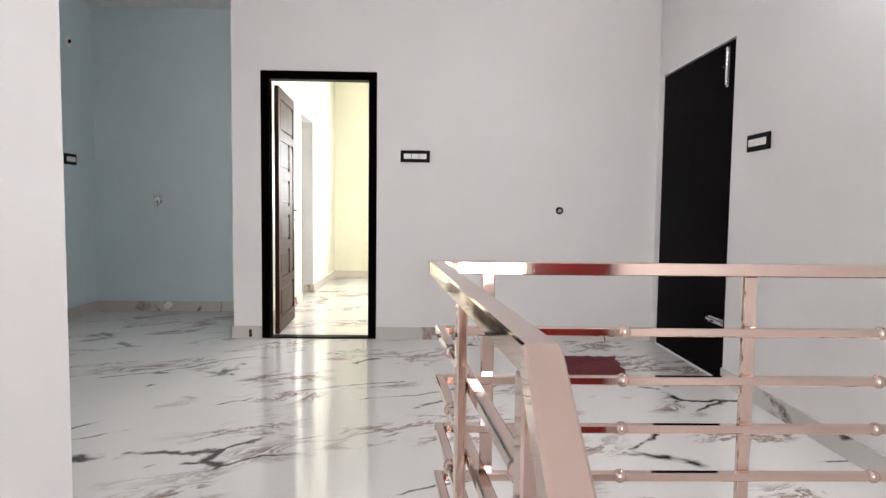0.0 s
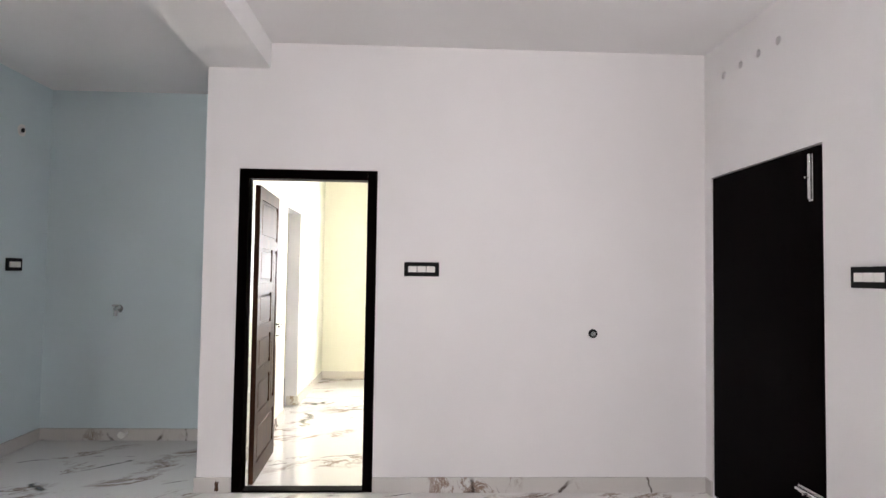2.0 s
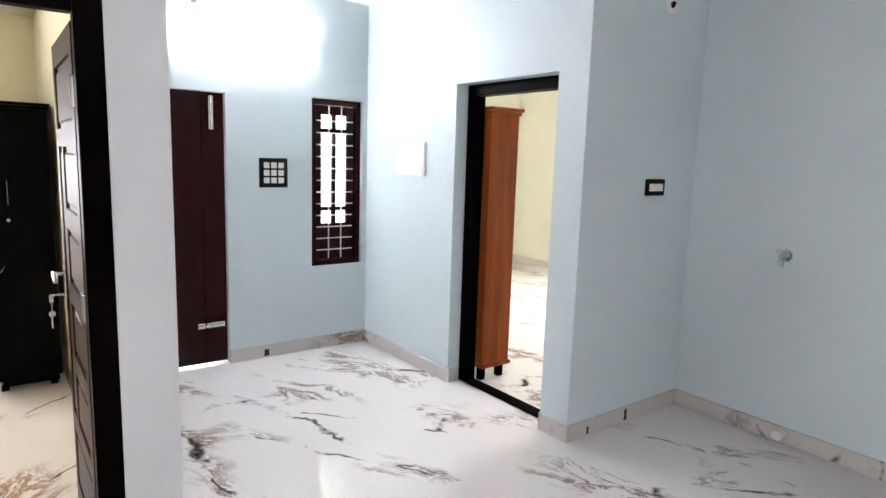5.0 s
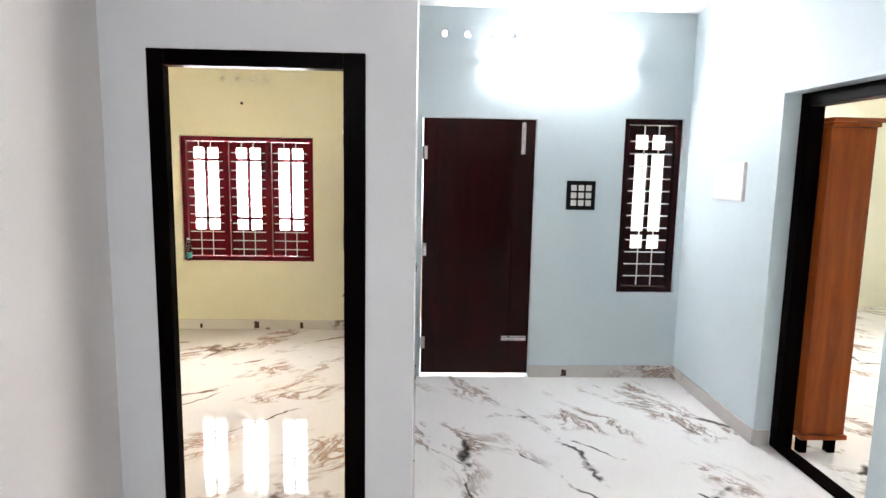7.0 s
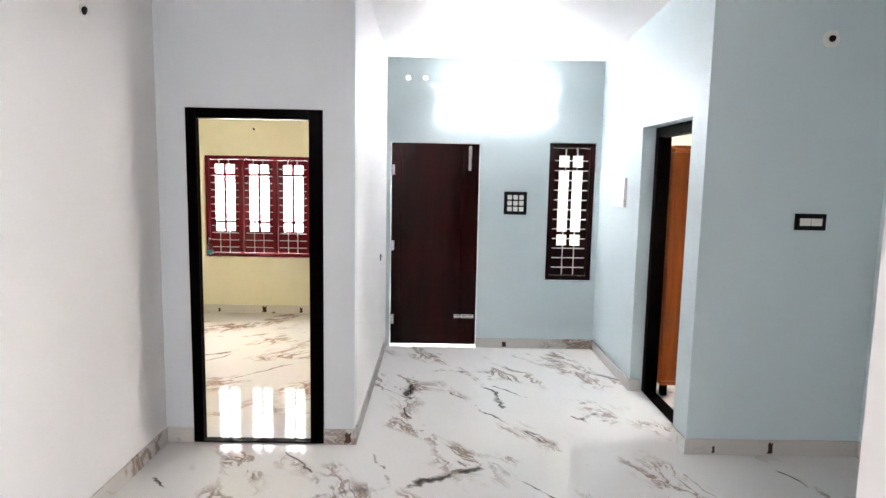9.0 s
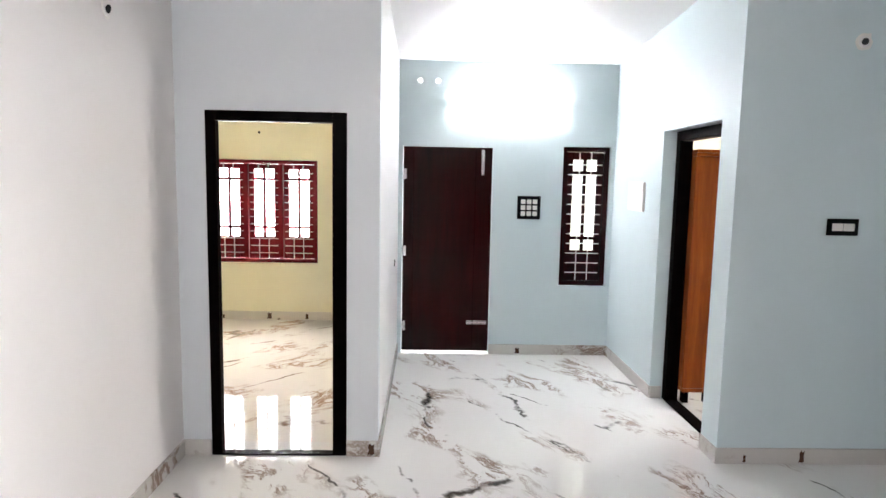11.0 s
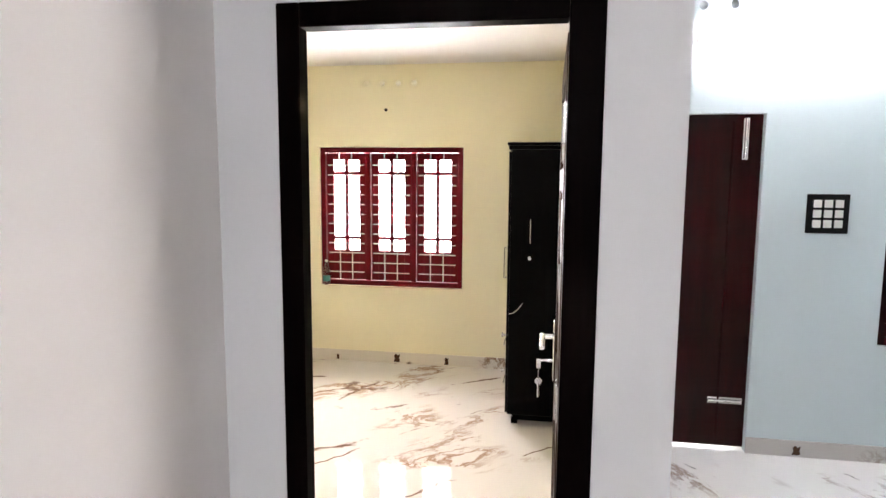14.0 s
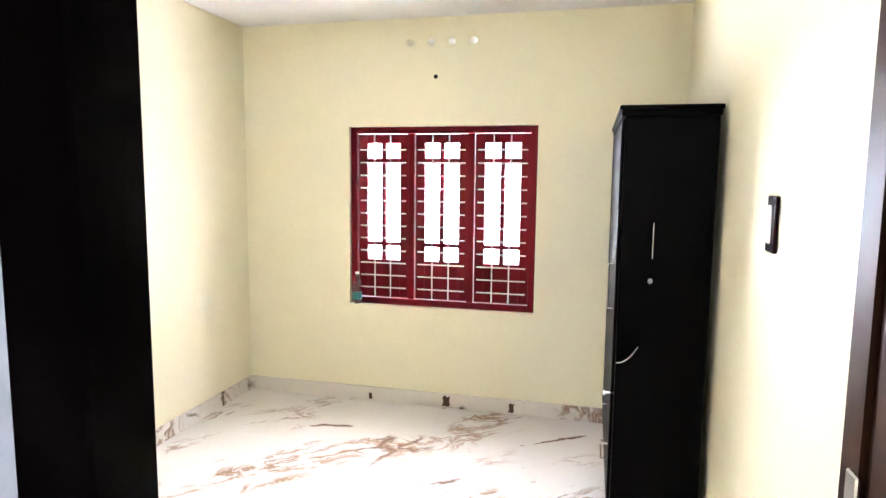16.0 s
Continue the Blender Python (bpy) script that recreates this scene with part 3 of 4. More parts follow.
for zz in (0.3, 1.05, 1.78):
    hinge(leaf3, (0.012, 0.0025, zz))
df = plain_leaf("door_front", DF[1] - DF[0] - 0.012, 2.012, GLOSSMAROON, "closed glossy dark maroon wooden front door with steel bolts")
wdf = DF[1] - DF[0] - 0.012
for gx in (0.16, wdf - 0.10):
    bpart("moulding", [(gx - 0.006, gx + 0.006, 0.0005, 0.006, 0.03, 1.975)], MAROON, df, r=0.002)
bolt(df, 0.09, 1.87, False)
bolt(df, 0.12, 0.29, True)
for zz in (0.25, 1.0, 1.75):
    hinge(df, (wdf - 0.003, 0.0, zz))
df.matrix_world = pose(XF - 0.028, DF[1] - 0.006, 0.022, 0, 0, -90)
dc = plain_leaf("door_balcony", DC[1] - DC[0] - 0.012, 2.105, FRAME, "closed near-black wooden balcony door with steel bolts")
bolt(dc, 0.09, 1.95, False)
bolt(dc, 0.12, 0.36, True)
dc.matrix_world = pose(XC + 0.006, DC[0] + 0.006, 0.012, 0, 0, 90)


# ---- windows ----
def bar_window(name, a0, a1, z0, z1, lights, label, mat, nh=12, depth=0.07):
    """A barred timber window in the plane y = 0 (room side +y), x from a0 to a1."""
    ob = thing(name, (0, 0, 0), label, "window")
    ob["kind"] = "structure"
    w = 0.045
    bpart("window_frame", [(a0, a0 + w, -depth, 0, z0, z1), (a1 - w, a1, -depth, 0, z0, z1), (a0 + w, a1 - w, -depth, 0, z1 - w, z1), (a0 + w, a1 - w, -depth, 0, z0, z0 + w)], mat, ob, r=0.003)
    span = (a1 - a0 - w) / lights
    for i in range(lights):
        s, e = a0 + w + i * span, a0 + i * span + span
        if i:
            bpart("mullion", [(s - w, s, -depth, 0, z0 + w, z1 - w)], mat, ob, r=0.003)
        sash = new("sash")
        sash.parent = ob
        g = 0.066
        top, bot = z1 - w - 0.002, z0 + w + 0.002
        mid = (s + e) / 2
        H = z1 - z0
        f = [z0 + H * k for k in (0.255, 0.335, 0.357, 0.808, 0.830, 0.912)]
        lo, r1, r1b, r2, r2b, hi = f
        y0, y1 = -depth + 0.008, -depth + 0.04
        for nm, bx in (("stile", (s + 0.002, s + g, y0, y1, bot, top)), ("stile", (e - g, e - 0.002, y0, y1, bot, top)), ("top_rail", (s + g, e - g, y0, y1, hi, top)), ("bottom_board", (s + g, e - g, y0, y1, bot, lo))):
            bpart(nm, [bx], mat, sash, r=0.002)
        for nm, bx in (("muntin", (mid - 0.016, mid + 0.016, y0 + 0.002, y1 - 0.002, lo, hi)), ("muntin", (s + g, mid - 0.016, y0 + 0.002, y1 - 0.002, r1, r1b)), ("muntin", (mid + 0.016, e - g, y0 + 0.002, y1 - 0.002, r1, r1b)),
                       ("muntin", (s + g, mid - 0.016, y0 + 0.002, y1 - 0.002, r2, r2b)), ("muntin", (mid + 0.016, e - g, y0 + 0.002, y1 - 0.002, r2, r2b))):
            bpart(nm, [bx], mat, sash)
        for px0, px1 in ((s + g, mid - 0.016), (mid + 0.016, e - g)):
            for pz0, pz1 in ((lo, r1), (r1b, r2), (r2b, hi)):
                pane = bpart("pane", [(px0, px1, y0 + 0.014, y0 + 0.018, pz0, pz1)], GLASS, sash)
                pane.visible_shadow = False
        for k in range(nh):
            z = z0 + (z1 - z0) * (0.094 + 0.781 * k / (nh - 1))
            bm = bmesh.new()
            rod(bm, (s + 0.02, -0.018, z), (e - 0.02, -0.018, z), 0.0045, 8)
            part("grille_bar", bm, BAR, ob)
        for fx in (0.35, 0.66):
            bm = bmesh.new()
            x = s + (e - s) * fx
            rod(bm, (x, -0.012, z0 + 0.055), (x, -0.012, z1 - 0.055), 0.0045, 8)
            part("grille_bar", bm, BAR, ob)
    return ob


dl = plain_leaf("door_lower", 0.79, 2.2, REDPAINT, "closed dark red door at the foot of the stairs")
dl.location = (2.37, -2.695, -1.525)
w3 = bar_window("window_bedroom", 0, W3[1] - W3[0] - 0.002, W3[2] + 0.001, W3[3] - 0.001, 3, "closed dark red three-light window with white steel bars", REDWOOD)
w3.matrix_world = pose(XW - 0.03, W3[1] - 0.001, 0, 0, 0, -90)
wf = bar_window("window_front", 0, WF[1] - WF[0] - 0.002, WF[2] + 0.001, WF[3] - 0.001, 1, "narrow dark maroon window with white steel bars in the blue wall", MAROON)
wf.matrix_world = pose(XF - 0.03, WF[1] - 0.001, 0, 0, 0, -90)
wa = bar_window("window_guest", 0, 1.518, 0.731, 2.219, 3, "unseen brown wooden window with steel bars, added to let light in in the lemon room", MAROON)
wa.matrix_world = pose(2.349, YFAR + 0.03, 0, 0, 0, 180)
# added window, never in view: fills the opening that lights the corner room
wb = bar_window("window_corner_unseen", 0, 1.498, 0.801, 2.099, 3, "unseen brown wooden window with steel bars, added to let light in", MAROON)
wb.matrix_world = pose(-3.201, YFAR + 0.03, 0, 0, 0, 180)

for nm, pts, face, outer_x in (("vent_hall", [(y, ZC) for y in VC], XC, XC + 0.2), ("vent_bedroom", [(y, ZB) for y in V3], XW, XW - 0.22), ("vent_front", [(y, ZF) for y in VF], XF, XF - 0.22)):
    s_ = 1 if outer_x > face else -1
    for y, z in pts:
        bm = bmesh.new()
        n, r = 20, VENT_R * 0.93
        ring = {"in": [], "out": [], "rim": []}
        for k in range(n):
            a = 2 * math.pi * (k + 0.5) / n
            c, s = math.cos(a), math.sin(a)
            ring["in"].append(bm.verts.new((face + s_ * 0.001, y + c * r, z + s * r)))
            ring["out"].append(bm.verts.new((outer_x - s_ * 0.001, y + c * r, z + 0.05 + s * r)))
            q = 1 / max(abs(c), abs(s))
            zz = z + 0.03 + s * q * (VENT_R + 0.03)
            ring["rim"].append(bm.verts.new((face + s_ * 0.001, y + c * q * VENT_R, zz)))
        for k in range(n):
            j = (k + 1) % n
            bm.faces.new([ring["in"][k], ring["in"][j], ring["out"][j], ring["out"][k]])
            bm.faces.new([ring["rim"][k], ring["rim"][j], ring["in"][j], ring["in"][k]])
        mat = {"vent_hall": WHITE, "vent_bedroom": YELLOW, "vent_front": BLUE}[nm]
        tagged(part("vent_pipe", bm, mat), "round ventilation hole through the painted wall", "vent", nm.replace("_", " ") + " holes")


# ---- railing ----
def railing():
    ob = thing("stair_railing", (RX, RY, 0), "polished rose-tinted steel stair railing with ball-jointed cross rails", "railing")
    skew = 0.097

    def add(name, bm, label="", side=False):
        if side:
            for v in bm.verts:
                v.co.x += skew * max(RY - v.co.y, 0) if v.co.y > KY else skew * (RY - KY)
        bmesh.ops.translate(bm, verts=bm.verts[:], vec=(-RX, -RY, 0))
        return part(name, bm, STEEL, ob, label)

    W, H = 0.021, 0.036
    bm = bmesh.new()
    rbox(bm, RX - W, XC - 0.002, RY - W, RY + W, RZ - H, RZ, r=0.003)
    add("handrail", bm, "flat polished top rail")
    bm = bmesh.new()
    rbox(bm, RX - W, RX + W, KY, RY - W - 0.001, RZ - H, RZ, r=0.003)
    add("handrail", bm, "flat polished top rail", True)
    bm = bmesh.new()
    rbox(bm, RX - W, RX + W, -2.2, 0, -H, 0, r=0.003)
    bmesh.ops.rotate(bm, verts=bm.verts[:], cent=(0, 0, 0), matrix=Matrix.Rotation(math.atan(RISE / GOING), 3, "X"))
    bmesh.ops.translate(bm, verts=bm.verts[:], vec=(0, KY - 0.001, RZ))
    add("handrail", bm, "sloping polished top rail", True)
    heights = [0.733 - RGAP * k for k in range(6)]
    for px in (RX + 0.146, 2.235, 2.90):
        bm = bmesh.new()
        rbox(bm, px - 0.018, px + 0.018, RY + 0.001, RY + 0.019, 0.0, RZ - H - 0.001, r=0.003)
        add("post", bm)
    for py in (RY - 0.54, KY + 0.02):
        bm = bmesh.new()
        rbox(bm, RX - 0.02, RX - 0.001, py - 0.018, py + 0.018, 0.0, RZ - H - 0.001, r=0.003)
        add("post", bm, "", True)
    for h in heights:
        bm = bmesh.new()
        rbox(bm, RX + 0.024, XC - 0.002, RY - 0.024, RY - 0.0, h - 0.012, h + 0.012, r=0.003)
        add("cross_rail", bm)
        bm = bmesh.new()
        rbox(bm, RX, RX + 0.0235, KY + 0.01, RY - 0.0, h - 0.012, h + 0.012, r=0.003)
        add("cross_rail", bm, "", True)
        bm = bmesh.new()
        rbox(bm, RX, RX + 0.0235, -2.2, 0, -0.012, 0.012, r=0.003)
        bmesh.ops.rotate(bm, verts=bm.verts[:], cent=(0, 0, 0), matrix=Matrix.Rotation(math.atan(RISE / GOING), 3, "X"))
        bmesh.ops.translate(bm, verts=bm.verts[:], vec=(0, KY, h))
        add("cross_rail", bm, "sloping cross rail", True)
        for bx in (1.875, 2.60, 3.12):
            bm = bmesh.new()
            bmesh.ops.create_uvsphere(bm, u_segments=16, v_segments=10, radius=0.0195, matrix=Matrix.Translation((bx, RY - 0.012, h)))
            p = add("ball_joint", bm)
            for f in p.data.polygons:
                f.use_smooth = True
        for by in (RY - 0.27, KY + 0.12):
            bm = bmesh.new()
            bmesh.ops.create_uvsphere(bm, u_segments=16, v_segments=10, radius=0.0195, matrix=Matrix.Translation((RX + 0.012, by, h)))
            p = add("ball_joint", bm, "", True)
            for f in p.data.polygons:
                f.use_smooth = True
    return ob


railing()


# ---- wardrobes ----
def wardrobe_black():
    ob = thing("wardrobe", (-5.45, 2.95, 0), "tall black laminate wardrobe in the yellow bedroom corner", "wardrobe")
    inv = Matrix.Translation((5.45, -2.95, 0))
    x0, x1, y0, y1 = -5.98, -4.88, 2.715, 3.145
    def add(*a, **k):
        p = bpart(*a, **k)
        p.matrix_parent_inverse = inv
        return p
    add("body", [(x0, x1, y0, y1, 0.08, 1.81)], BLACKWOOD, ob, r=0.004)
    add("plinth", [(x0 + 0.04, x1 - 0.04, y0 + 0.04, y1 - 0.02, 0.03, 0.079)], BLACKWOOD, ob)
    add("cornice", [(x0 - 0.0, x1 + 0.015, y0 - 0.02, y1 + 0.005, 1.811, 1.835), (x0 - 0.0, x1 + 0.022, y0 - 0.03, y1 + 0.012, 1.836, 1.855)], BLACKWOOD, ob, r=0.004)
    add("foot", [(x1 - 0.10, x1 - 0.05, y0 + 0.03, y0 + 0.08, 0.0, 0.0295)], BLACKWOOD, ob)
    add("foot", [(x1 - 0.10, x1 - 0.05, y1 - 0.08, y1 - 0.03, 0.0, 0.0295)], BLACKWOOD, ob)
    add("foot", [(x0 + 0.05, x0 + 0.10, y0 + 0.03, y0 + 0.08, 0.0, 0.0295)], BLACKWOOD, ob)
    add("foot", [(x0 + 0.05, x0 + 0.10, y1 - 0.08, y1 - 0.03, 0.0, 0.0295)], BLACKWOOD, ob)
    mid = (x0 + x1) / 2
    for a, b in ((x0 + 0.01, mid - 0.002), (mid + 0.002, x1 - 0.01)):
        add("door", [(a, b, y0 - 0.018, y0 - 0.001, 0.62, 1.80)], BLACKWOOD, ob, r=0.002)
        for z0, z1 in ((0.09, 0.345), (0.35, 0.61)):
            add("drawer", [(a, b, y0 - 0.018, y0 - 0.001, z0, z1)], BLACKWOOD, ob, r=0.002)
    def pull(p0, p1, r=0.004):
        bm = bmesh.new()
        rod(bm, p0, p1, r)
        v = Vector(p1) - Vector(p0)
        out = Vector((0, 0.03, 0)) if abs(p0[0] - x1) > 0.04 or p0[1] < y0 else Vector((-0.03, 0, 0))
        for p in (Vector(p0), Vector(p1)):
            rod(bm, p, p + out, r)
        p = part("pull_handle", bm, CHROME, ob, "slim chrome pull handle")
        p.matrix_parent_inverse = inv
    pull((x1 + 0.03, 2.865, 1.225), (x1 + 0.03, 2.865, 1.37), 0.003)
    pull((x1 - 0.08, y0 - 0.048, 0.98), (x1 - 0.08, y0 - 0.048, 1.18))
    pull((x1 - 0.35, y0 - 0.048, 0.49), (x1 - 0.2, y0 - 0.048, 0.49))
    pull((x1 - 0.35, y0 - 0.048, 0.22), (x1 - 0.2, y0 - 0.048, 0.22))
    # thin curved chrome line low on the side face
    bm = bmesh.new()
    arc = [(x1 + 0.006 + 0.012 * math.sin(k / 8 * math.pi), y0 + 0.004 + 0.10 * k / 8, 0.76 + 0.075 * (k / 8) ** 1.8) for k in range(9)]
    for p0, p1 in zip(arc, arc[1:]):
        rod(bm, p0, p1, 0.0035, 8)
    p = part("curved_line", bm, CHROME, ob, "thin curved chrome line")
    p.matrix_parent_inverse = inv
    for hx, hz in ((x1 - 0.06, 0.60), (x1 - 0.06, 0.36)):
        bm = bmesh.new()
        rod(bm, (hx, y0 - 0.018, hz), (hx, y0 - 0.045, hz), 0.008)
        rod(bm, (hx, y0 - 0.045, hz), (hx, y0 - 0.055, hz), 0.016)
        p = part("knob", bm, CHROME, ob, "small dark metal knob")
        p.matrix_parent_inverse = inv
    bm = bmesh.new()
    rod(bm, (x1, 2.862, 1.125), (x1 + 0.012, 2.862, 1.125), 0.012)
    p = part("lock", bm, CHROME, ob)
    p.matrix_parent_inverse = inv
    ob.location, ob.scale = (-5.127, 2.74, 0), (1.1, 0.868, 1.015)


wardrobe_black()


def wardrobe_orange():
    ob = thing("wardrobe", (-3.6, 5.675, 0), "tall orange-brown teak wardrobe with moulded cornice behind the doorway", "wardrobe")
    inv = Matrix.Translation((3.6, -5.675, 0))
    x0, x1, y0, y1 = -4.21, -3.0, 5.38, 5.645
    def add(*a, **k):
        p = bpart(*a, **k)
        p.matrix_parent_inverse = inv
    add("body", [(x0, x1, y0, y1, 0.13, 1.93)], ORANGE, ob, r=0.004)
    add("base_moulding", [(x0 - 0.01, x1 + 0.012, y0 - 0.004, y1 + 0.015, 0.10, 0.129)], ORANGE, ob, r=0.004)
    add("cornice", [(x0 - 0.01, x1 + 0.012, y0 - 0.004, y1 + 0.015, 1.931, 1.955), (x0 - 0.02, x1 + 0.022, y0 - 0.004, y1 + 0.03, 1.956, 1.98)], ORANGE, ob, r=0.004)
    for a in (x0 + 0.03, x1 - 0.08):
        for b in (y0 + 0.02, y1 - 0.07):
            add("foot", [(a, a + 0.05, b, b + 0.05, 0.0, 0.0995)], FRAME, ob, r=0.004)


wardrobe_orange()


# ---- fittings ----
def switch(at, normal, cols, rows, w, h, label, group="", plate=None, bezel=None):
    """Modular switch plate; normal: (nx, ny) into the room."""
    ob = thing("switch_plate", (0, 0, 0), label, "light switch", group)
    bez = bezel or BLACKP
    bm = bmesh.new()
    rbox(bm, -w / 2, w / 2, -0.012, 0, -h / 2, h / 2, r=0.003)
    part("bezel", bm, bez, ob)
    m = 0.026
    iw, ih = (w - 2 * m) / cols, (h - 2 * m) / rows
    for i in range(cols):
        for j in range(rows):
            bm = bmesh.new()
            x0, z0 = -w / 2 + m + i * iw, -h / 2 + m + j * ih
            g = 0.0015 if rows == 1 else 0.007
            rbox(bm, x0 + g, x0 + iw - g, -0.018, -0.0125, z0 + g, z0 + ih - g, r=0.002)
            part("rocker", bm, PLASTIC, ob)
    ob.matrix_world = pose(*at, 0, 0, math.degrees(math.atan2(normal[1], normal[0])) + 90)
    return ob


switch((1.218, YA, 1.48), (0, -1), 3, 1, 0.235, 0.095, "black-framed white triple switch on the off-white wall")
switch((XC, 3.461, 1.458), (-1, 0), 3, 1, 0.235, 0.095, "black-framed white triple switch beside the balcony door")
switch((XS, 5.84, 1.48), (1, 0), 2, 1, 0.19, 0.10, "black-framed white double switch on the blue wall")
switch((XF, 4.352, 1.465), (1, 0), 3, 3, 0.225, 0.225, "black-framed nine-gang switch board beside the front door")
switch((-3.777, Y3N - 0.004, 1.442), (0, -1), 1, 1, 0.09, 0.17, "brown-framed single switch on the cream wall", "", None, MAROON)
switch((-6.03, YFAR, 1.0), (0, -1), 2, 1, 0.22, 0.09, "thin-framed white switch on the lemon wall")
switch((-6.0, YFAR, 0.29), (0, -1), 1, 1, 0.10, 0.09, "small framed socket low on the lemon wall")

db = thing("distribution_board", (-3.668, YB, 1.607), "white plastic distribution board cover on the blue wall", "fuse box")
bm = bmesh.new()
rbox(bm, -0.195, 0.195, -0.02, 0, -0.125, 0.125, r=0.006, seg=2)
part("cover", bm, CREAM, db)
for z_ in (0.05, -0.07):
    bpart("latch", [(0.13, 0.16, -0.024, -0.0205, z_ - 0.01, z_ + 0.01)], BAR, db, "small grey latch", r=0.001)


# water point, drain stub and wall holes
tap = thing("water_point", (-1.364, YN, 1.117), "chrome angle valve stub on the blue niche wall", "tap")
bm = bmesh.new()
rod(bm, (0, 0, 0), (0, -0.01, 0), 0.036, 20)
part("flange", bm, CHROME, tap)
bm = bmesh.new()
rod(bm, (0, -0.01, 0), (0, -0.075, 0), 0.017)
rod(bm, (0, -0.06, 0.0), (0, -0.06, -0.06), 0.016)
rod(bm, (0.0, -0.07, 0.0), (0.05, -0.095, 0.02), 0.013)
rod(bm, (-0.03, -0.06, 0.03), (0.03, -0.06, 0.03), 0.009)
part("valve", bm, CHROME, tap)
bm = bmesh.new()
rod(bm, (-1.276, YN - 0.075, 0.06), (-1.276, YN - 0.012, 0.07), 0.03, 20)
tagged(part("drain_stub", bm, PLASTIC), "short white plastic drain pipe stub at the skirting", "pipe")


def wall_hole(at, normal, label, cat="wall hole", ring=WHITE, r=0.02, mat=None, patch=0.0):
    ob = thing("conduit_box", at, label, cat)
    nx, ny = normal
    bm = bmesh.new()
    rod(bm, (0, 0, 0), (nx * 0.006, ny * 0.006, 0), r * 1.7, 18)
    part("rim", bm, ring, ob)
    bm = bmesh.new()
    if patch:
        p2 = bmesh.new()
        u = Vector((-ny, nx, 0))
        rim = [Vector((0.0, 0.0, 0.0)) + (u * math.cos(k * 0.449) + Vector((0, 0, 1)) * math.sin(k * 0.449)) * patch * (0.85 + 0.25 * noise.noise(Vector((k * 1.3, at[0], at[1])))) for k in range(14)]
        n3 = Vector((nx, ny, 0))
        top_ = [p2.verts.new(v + n3 * 0.0015) for v in rim]
        low_ = [p2.verts.new(v) for v in rim]
        p2.faces.new(top_)
        for k in range(14):
            p2.faces.new([top_[k], top_[(k + 1) % 14], low_[(k + 1) % 14], low_[k]])
        part("plaster_patch", p2, PLASTIC, ob, "bare white plaster patch")
    rod(bm, (nx * 0.0062, ny * 0.0062, 0), (nx * 0.012, ny * 0.012, -0.002), r, 14)
    part("socket", bm, mat or BLACKP, ob)


wall_hole((XS, 5.873, 2.555), (1, 0), "open lamp conduit in bare plaster on the blue wall", "conduit", patch=0.06)
wall_hole((XW, 1.387, 2.232), (1, 0), "open lamp conduit above the bedroom window", "conduit", YELLOW, 0.014)
wall_hole((-1.326, Y0, 2.458), (0, 1), "open lamp conduit on the off-white wall", "conduit", patch=0.05)
wall_hole((2.387, YA, 1.061), (0, -1), "small round black socket on the off-white wall", "socket", BLACKP, 0.018, CHROME)
wall_hole((-3.747, Y1, 0.985), (0, 1), "small round black socket beside the front door", "socket", BLACKP, 0.018, CHROME)

# LED battens high on the walls
def batten(at, length, normal, label):
    ob = thing("led_batten", at, label, "wall lamp")
    ax = (0, 1) if normal[0] else (1, 0)
    def seg(a, b, d0, d1, z0, z1):
        xs = sorted((normal[0] * d0, normal[0] * d1)) if normal[0] else (a, b)
        ys = (a, b) if normal[0] else sorted((normal[1] * d0, normal[1] * d1))
        return (*xs, *ys, z0, z1)
    L = length / 2
    bpart("housing", [seg(-L, L, 0.0, 0.018, -0.014, 0.014)], PLASTIC, ob, r=0.002)
    bpart("diffuser", [seg(-L + 0.02, L - 0.02, 0.0185, 0.036, -0.013, 0.013)], TUBE, ob, "glowing white diffuser", r=0.005)
    for s in (-1, 1):
        bpart("end_cap", [seg(min(s * L, s * (L - 0.019)), max(s * L, s * (L - 0.019)), 0.0185, 0.036, -0.014, 0.014)], PLASTIC, ob, r=0.002)


batten((XF, 4.14, 2.45), 1.1, (1, 0), "lit white LED batten lamp above the front door")
batten((XC, 2.30, 2.38), 1.1, (-1, 0), "lit white LED batten lamp on the off-white stair wall")

# floor mat
bm = bmesh.new()
nx_, ny_ = 14, 12
grid = [[bm.verts.new((2.20 + 0.4 * i / nx_ + 0.07 * j / ny_ + 0.012 * math.sin(j * 1.7), 3.80 + 0.58 * j / ny_ + 0.012 * math.sin(i * 2.1), 0.006 + 0.006 * noise.noise(Vector((i * 0.6, j * 0.6, 0))) + 0.004)) for j in range(ny_ + 1)] for i in range(nx_ + 1)]
for i in range(nx_):
    for j in range(ny_):
        bm.faces.new([grid[i][j], grid[i + 1][j], grid[i + 1][j + 1], grid[i][j + 1]])
ret = bmesh.ops.extrude_face_region(bm, geom=bm.faces[:])
bmesh.ops.translate(bm, verts=[v for v in ret["geom"] if isinstance(v, bmesh.types.BMVert)], vec=(0, 0, 0.012))
tagged(part("floor_mat", bm, RED_MAT), "crumpled maroon cloth mat on the tile floor by the balcony door", "mat")

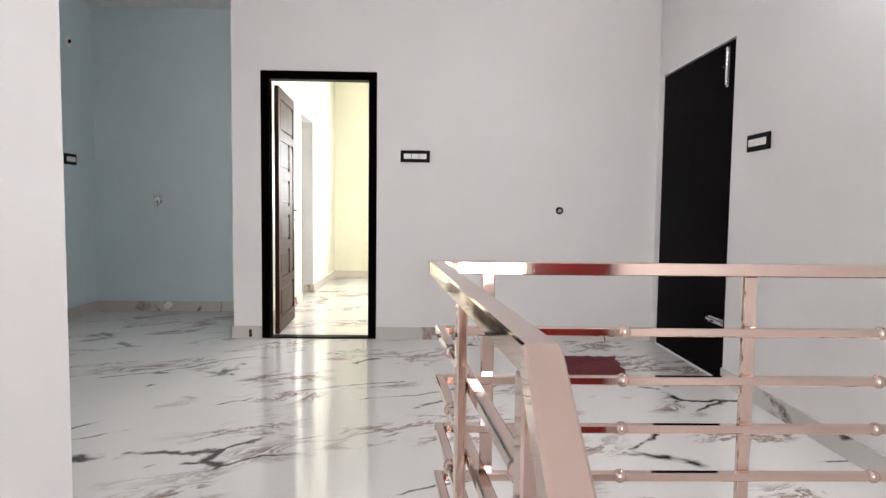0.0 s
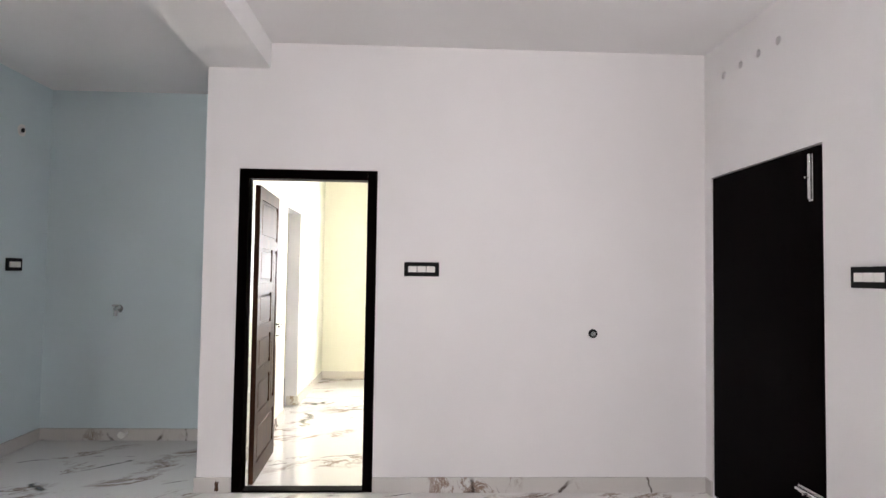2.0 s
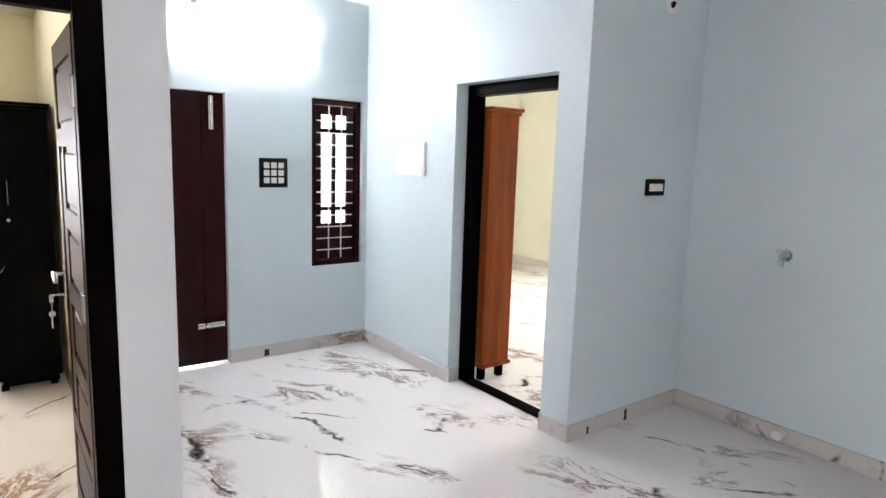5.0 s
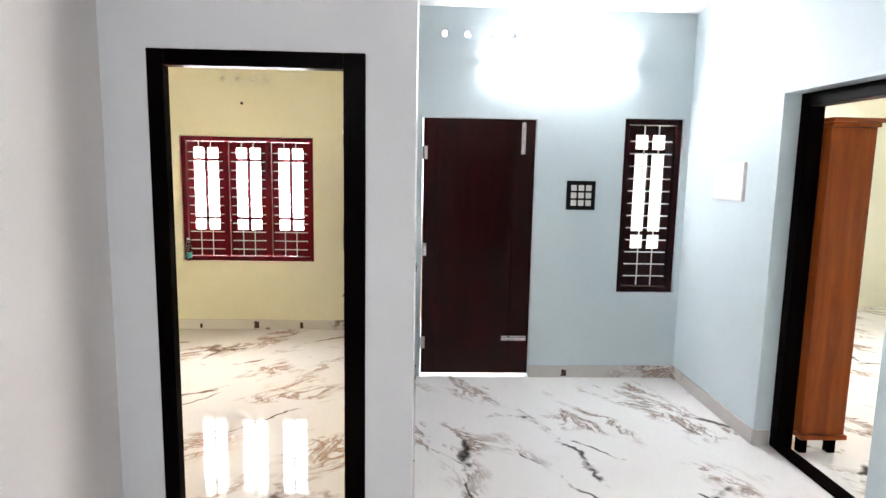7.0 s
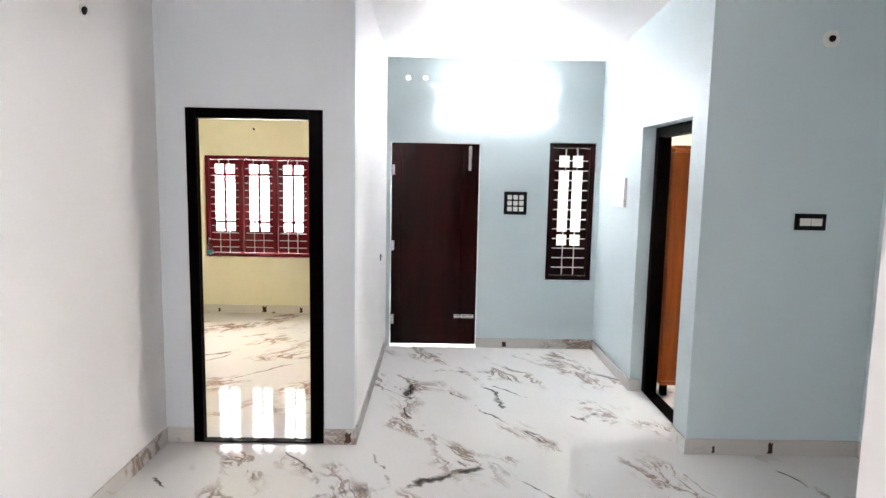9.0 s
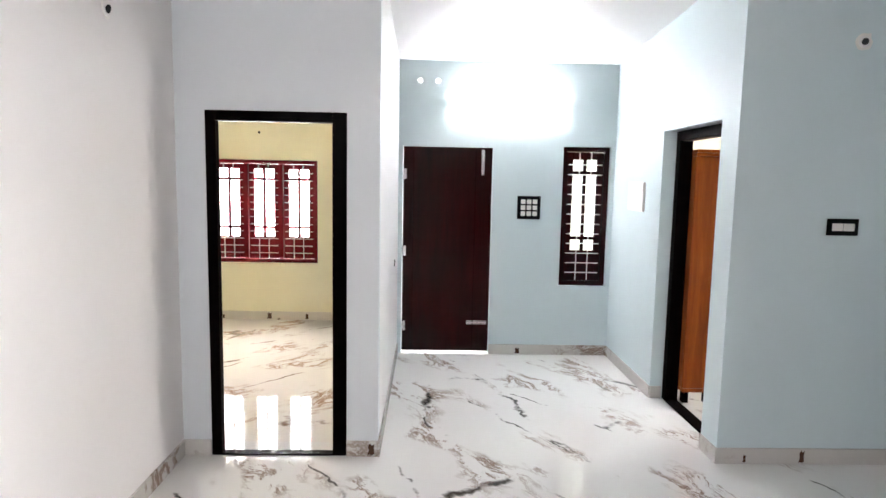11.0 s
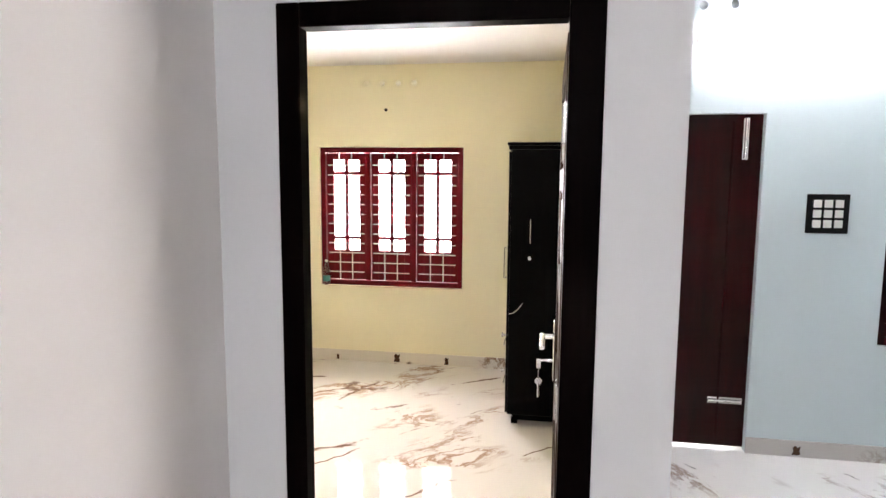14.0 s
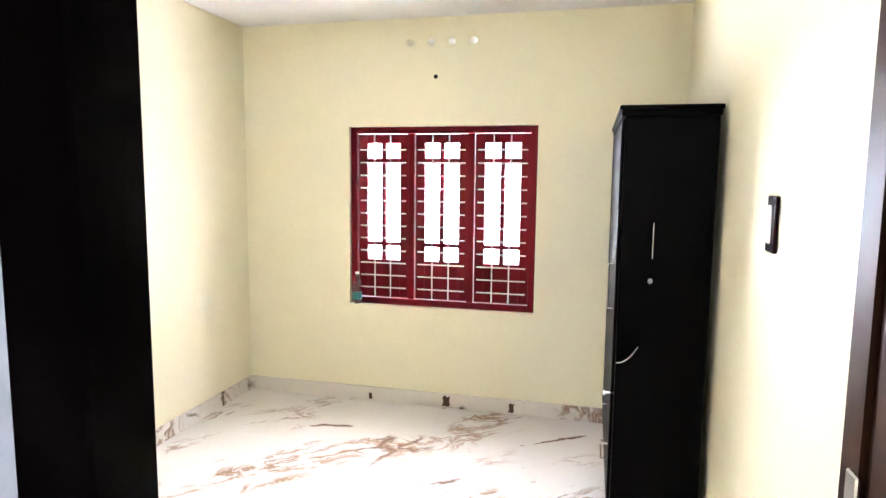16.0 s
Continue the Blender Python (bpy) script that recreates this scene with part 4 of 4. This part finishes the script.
# water bottle
bt = thing("water_bottle", (XW - 0.012, W3[0] + 0.05, W3[2] + 0.002), "clear plastic water bottle with green label on the window sill", "bottle")
PET = material("clear_plastic", 0.08, 0.0, (0.85, 0.95, 0.97))[0]
PET.node_tree.nodes["Principled BSDF"].inputs["Transmission Weight"].default_value = 0.9
LABEL = material("green_label", 0.5, 0.0, (0.05, 0.22, 0.2))[0]
bm = bmesh.new()
prof = [(0.028, 0.0), (0.032, 0.01), (0.032, 0.13), (0.03, 0.15), (0.013, 0.195), (0.012, 0.205)]
rings = [[bm.verts.new((r * math.cos(a * math.pi / 8), r * math.sin(a * math.pi / 8), z)) for a in range(16)] for r, z in prof]
for a, b in zip(rings, rings[1:]):
    for k in range(16):
        bm.faces.new([a[k], a[(k + 1) % 16], b[(k + 1) % 16], b[k]])
bm.faces.new(rings[0])
bm.faces.new(rings[-1])
part("bottle", bm, PET, bt, smooth=True)
bm = bmesh.new()
rod(bm, (0, 0, 0.206), (0, 0, 0.222), 0.014)
part("cap", bm, PLASTIC, bt, "white screw cap")
bm = bmesh.new()
rod(bm, (0, 0, 0.03), (0, 0, 0.08), 0.0328, 16)
part("label", bm, LABEL, bt, "green paper label")

# ---- outside ----
GROUND = material("dry_ground", 0.95, 0.0, (0.25, 0.2, 0.14))[0]
bm = bmesh.new()
box(bm, -1500, 1500, -1500, 1500, -3.4, -3.3)
tagged(part("ground", bm, GROUND), "dry bare earth", "ground", "", "structure")
slab("porch_floor", [(XF - 1.9, XF - 0.221, Y3N + 0.17, YB + 1.2, -0.15, -0.01)], FLOOR, "tiled porch floor outside the front door", "floor")
GLOW, _nt, _b = material("hazy_bright_sky", 1.0, 0.0, (0.8, 0.8, 0.8))
_n = node(_nt, "ShaderNodeTexNoise", Scale=0.25, Detail=3.0)
_nt.links.new(coords(_nt), _n.inputs["Vector"])
_nt.links.new(ramp(_nt, _n.outputs[0], [(0.3, (0.85, 0.93, 1.0)), (0.7, (1.0, 1.0, 1.0))]), _b.inputs["Emission Color"])
_b.inputs["Emission Strength"].default_value = BACK_E
for nm_, x_ in (("backdrop_west", -60.0), ("backdrop_east", 60.0)):
    tagged(bpart(nm_, [(x_, x_ + 0.5, -70, 70, -3.3, 60)], GLOW), "hazy overexposed sky", "sky", "", "structure")
BARK = material("bark", 0.9, 0.0, (0.12, 0.08, 0.05))[0]
LEAFG, _nt, _b = material("leaf_green", 0.6, 0.0, (0.09, 0.13, 0.03))


def tree(at, h, spread, seed):
    rnd = random.Random(seed)
    ob = thing("tree", at, "leafy green garden tree outside the window", "tree", "garden trees")
    bm = bmesh.new()
    rod(bm, (0, 0, 0), (0.1, 0, h * 0.5), 0.13, 10)
    tips = []
    for k in range(9):
        a, z = rnd.random() * 6.28, h * (0.35 + 0.4 * rnd.random())
        tip = Vector((math.cos(a) * spread * rnd.uniform(0.4, 0.9), math.sin(a) * spread * rnd.uniform(0.4, 0.9), z + rnd.uniform(0.4, 1.4)))
        rod(bm, (0.08, 0, min(z, h * 0.49)), tip, 0.04, 6)
        tips.append(tip)
    part("trunk", bm, BARK, ob)
    bm = bmesh.new()
    for tip in tips:
        for _ in range(230):
            c = tip + Vector([rnd.gauss(0, 0.42) for _ in range(3)])
            u = Vector([rnd.gauss(0, 1) for _ in range(3)]).normalized()
            v = u.orthogonal().normalized()
            s = rnd.uniform(0.05, 0.11)
            bm.faces.new([bm.verts.new(c - u * s), bm.verts.new(c + v * s * 0.45), bm.verts.new(c + u * s), bm.verts.new(c - v * s * 0.45)])
    part("crown", bm, LEAFG, ob)


tree((-9.5, 7.2, -3.3), 5.6, 1.6, 3)
tree((-12.4, 8.9, -3.3), 6.0, 2.0, 5)
tree((-9.2, 6.2, -3.3), 5.7, 1.1, 7)
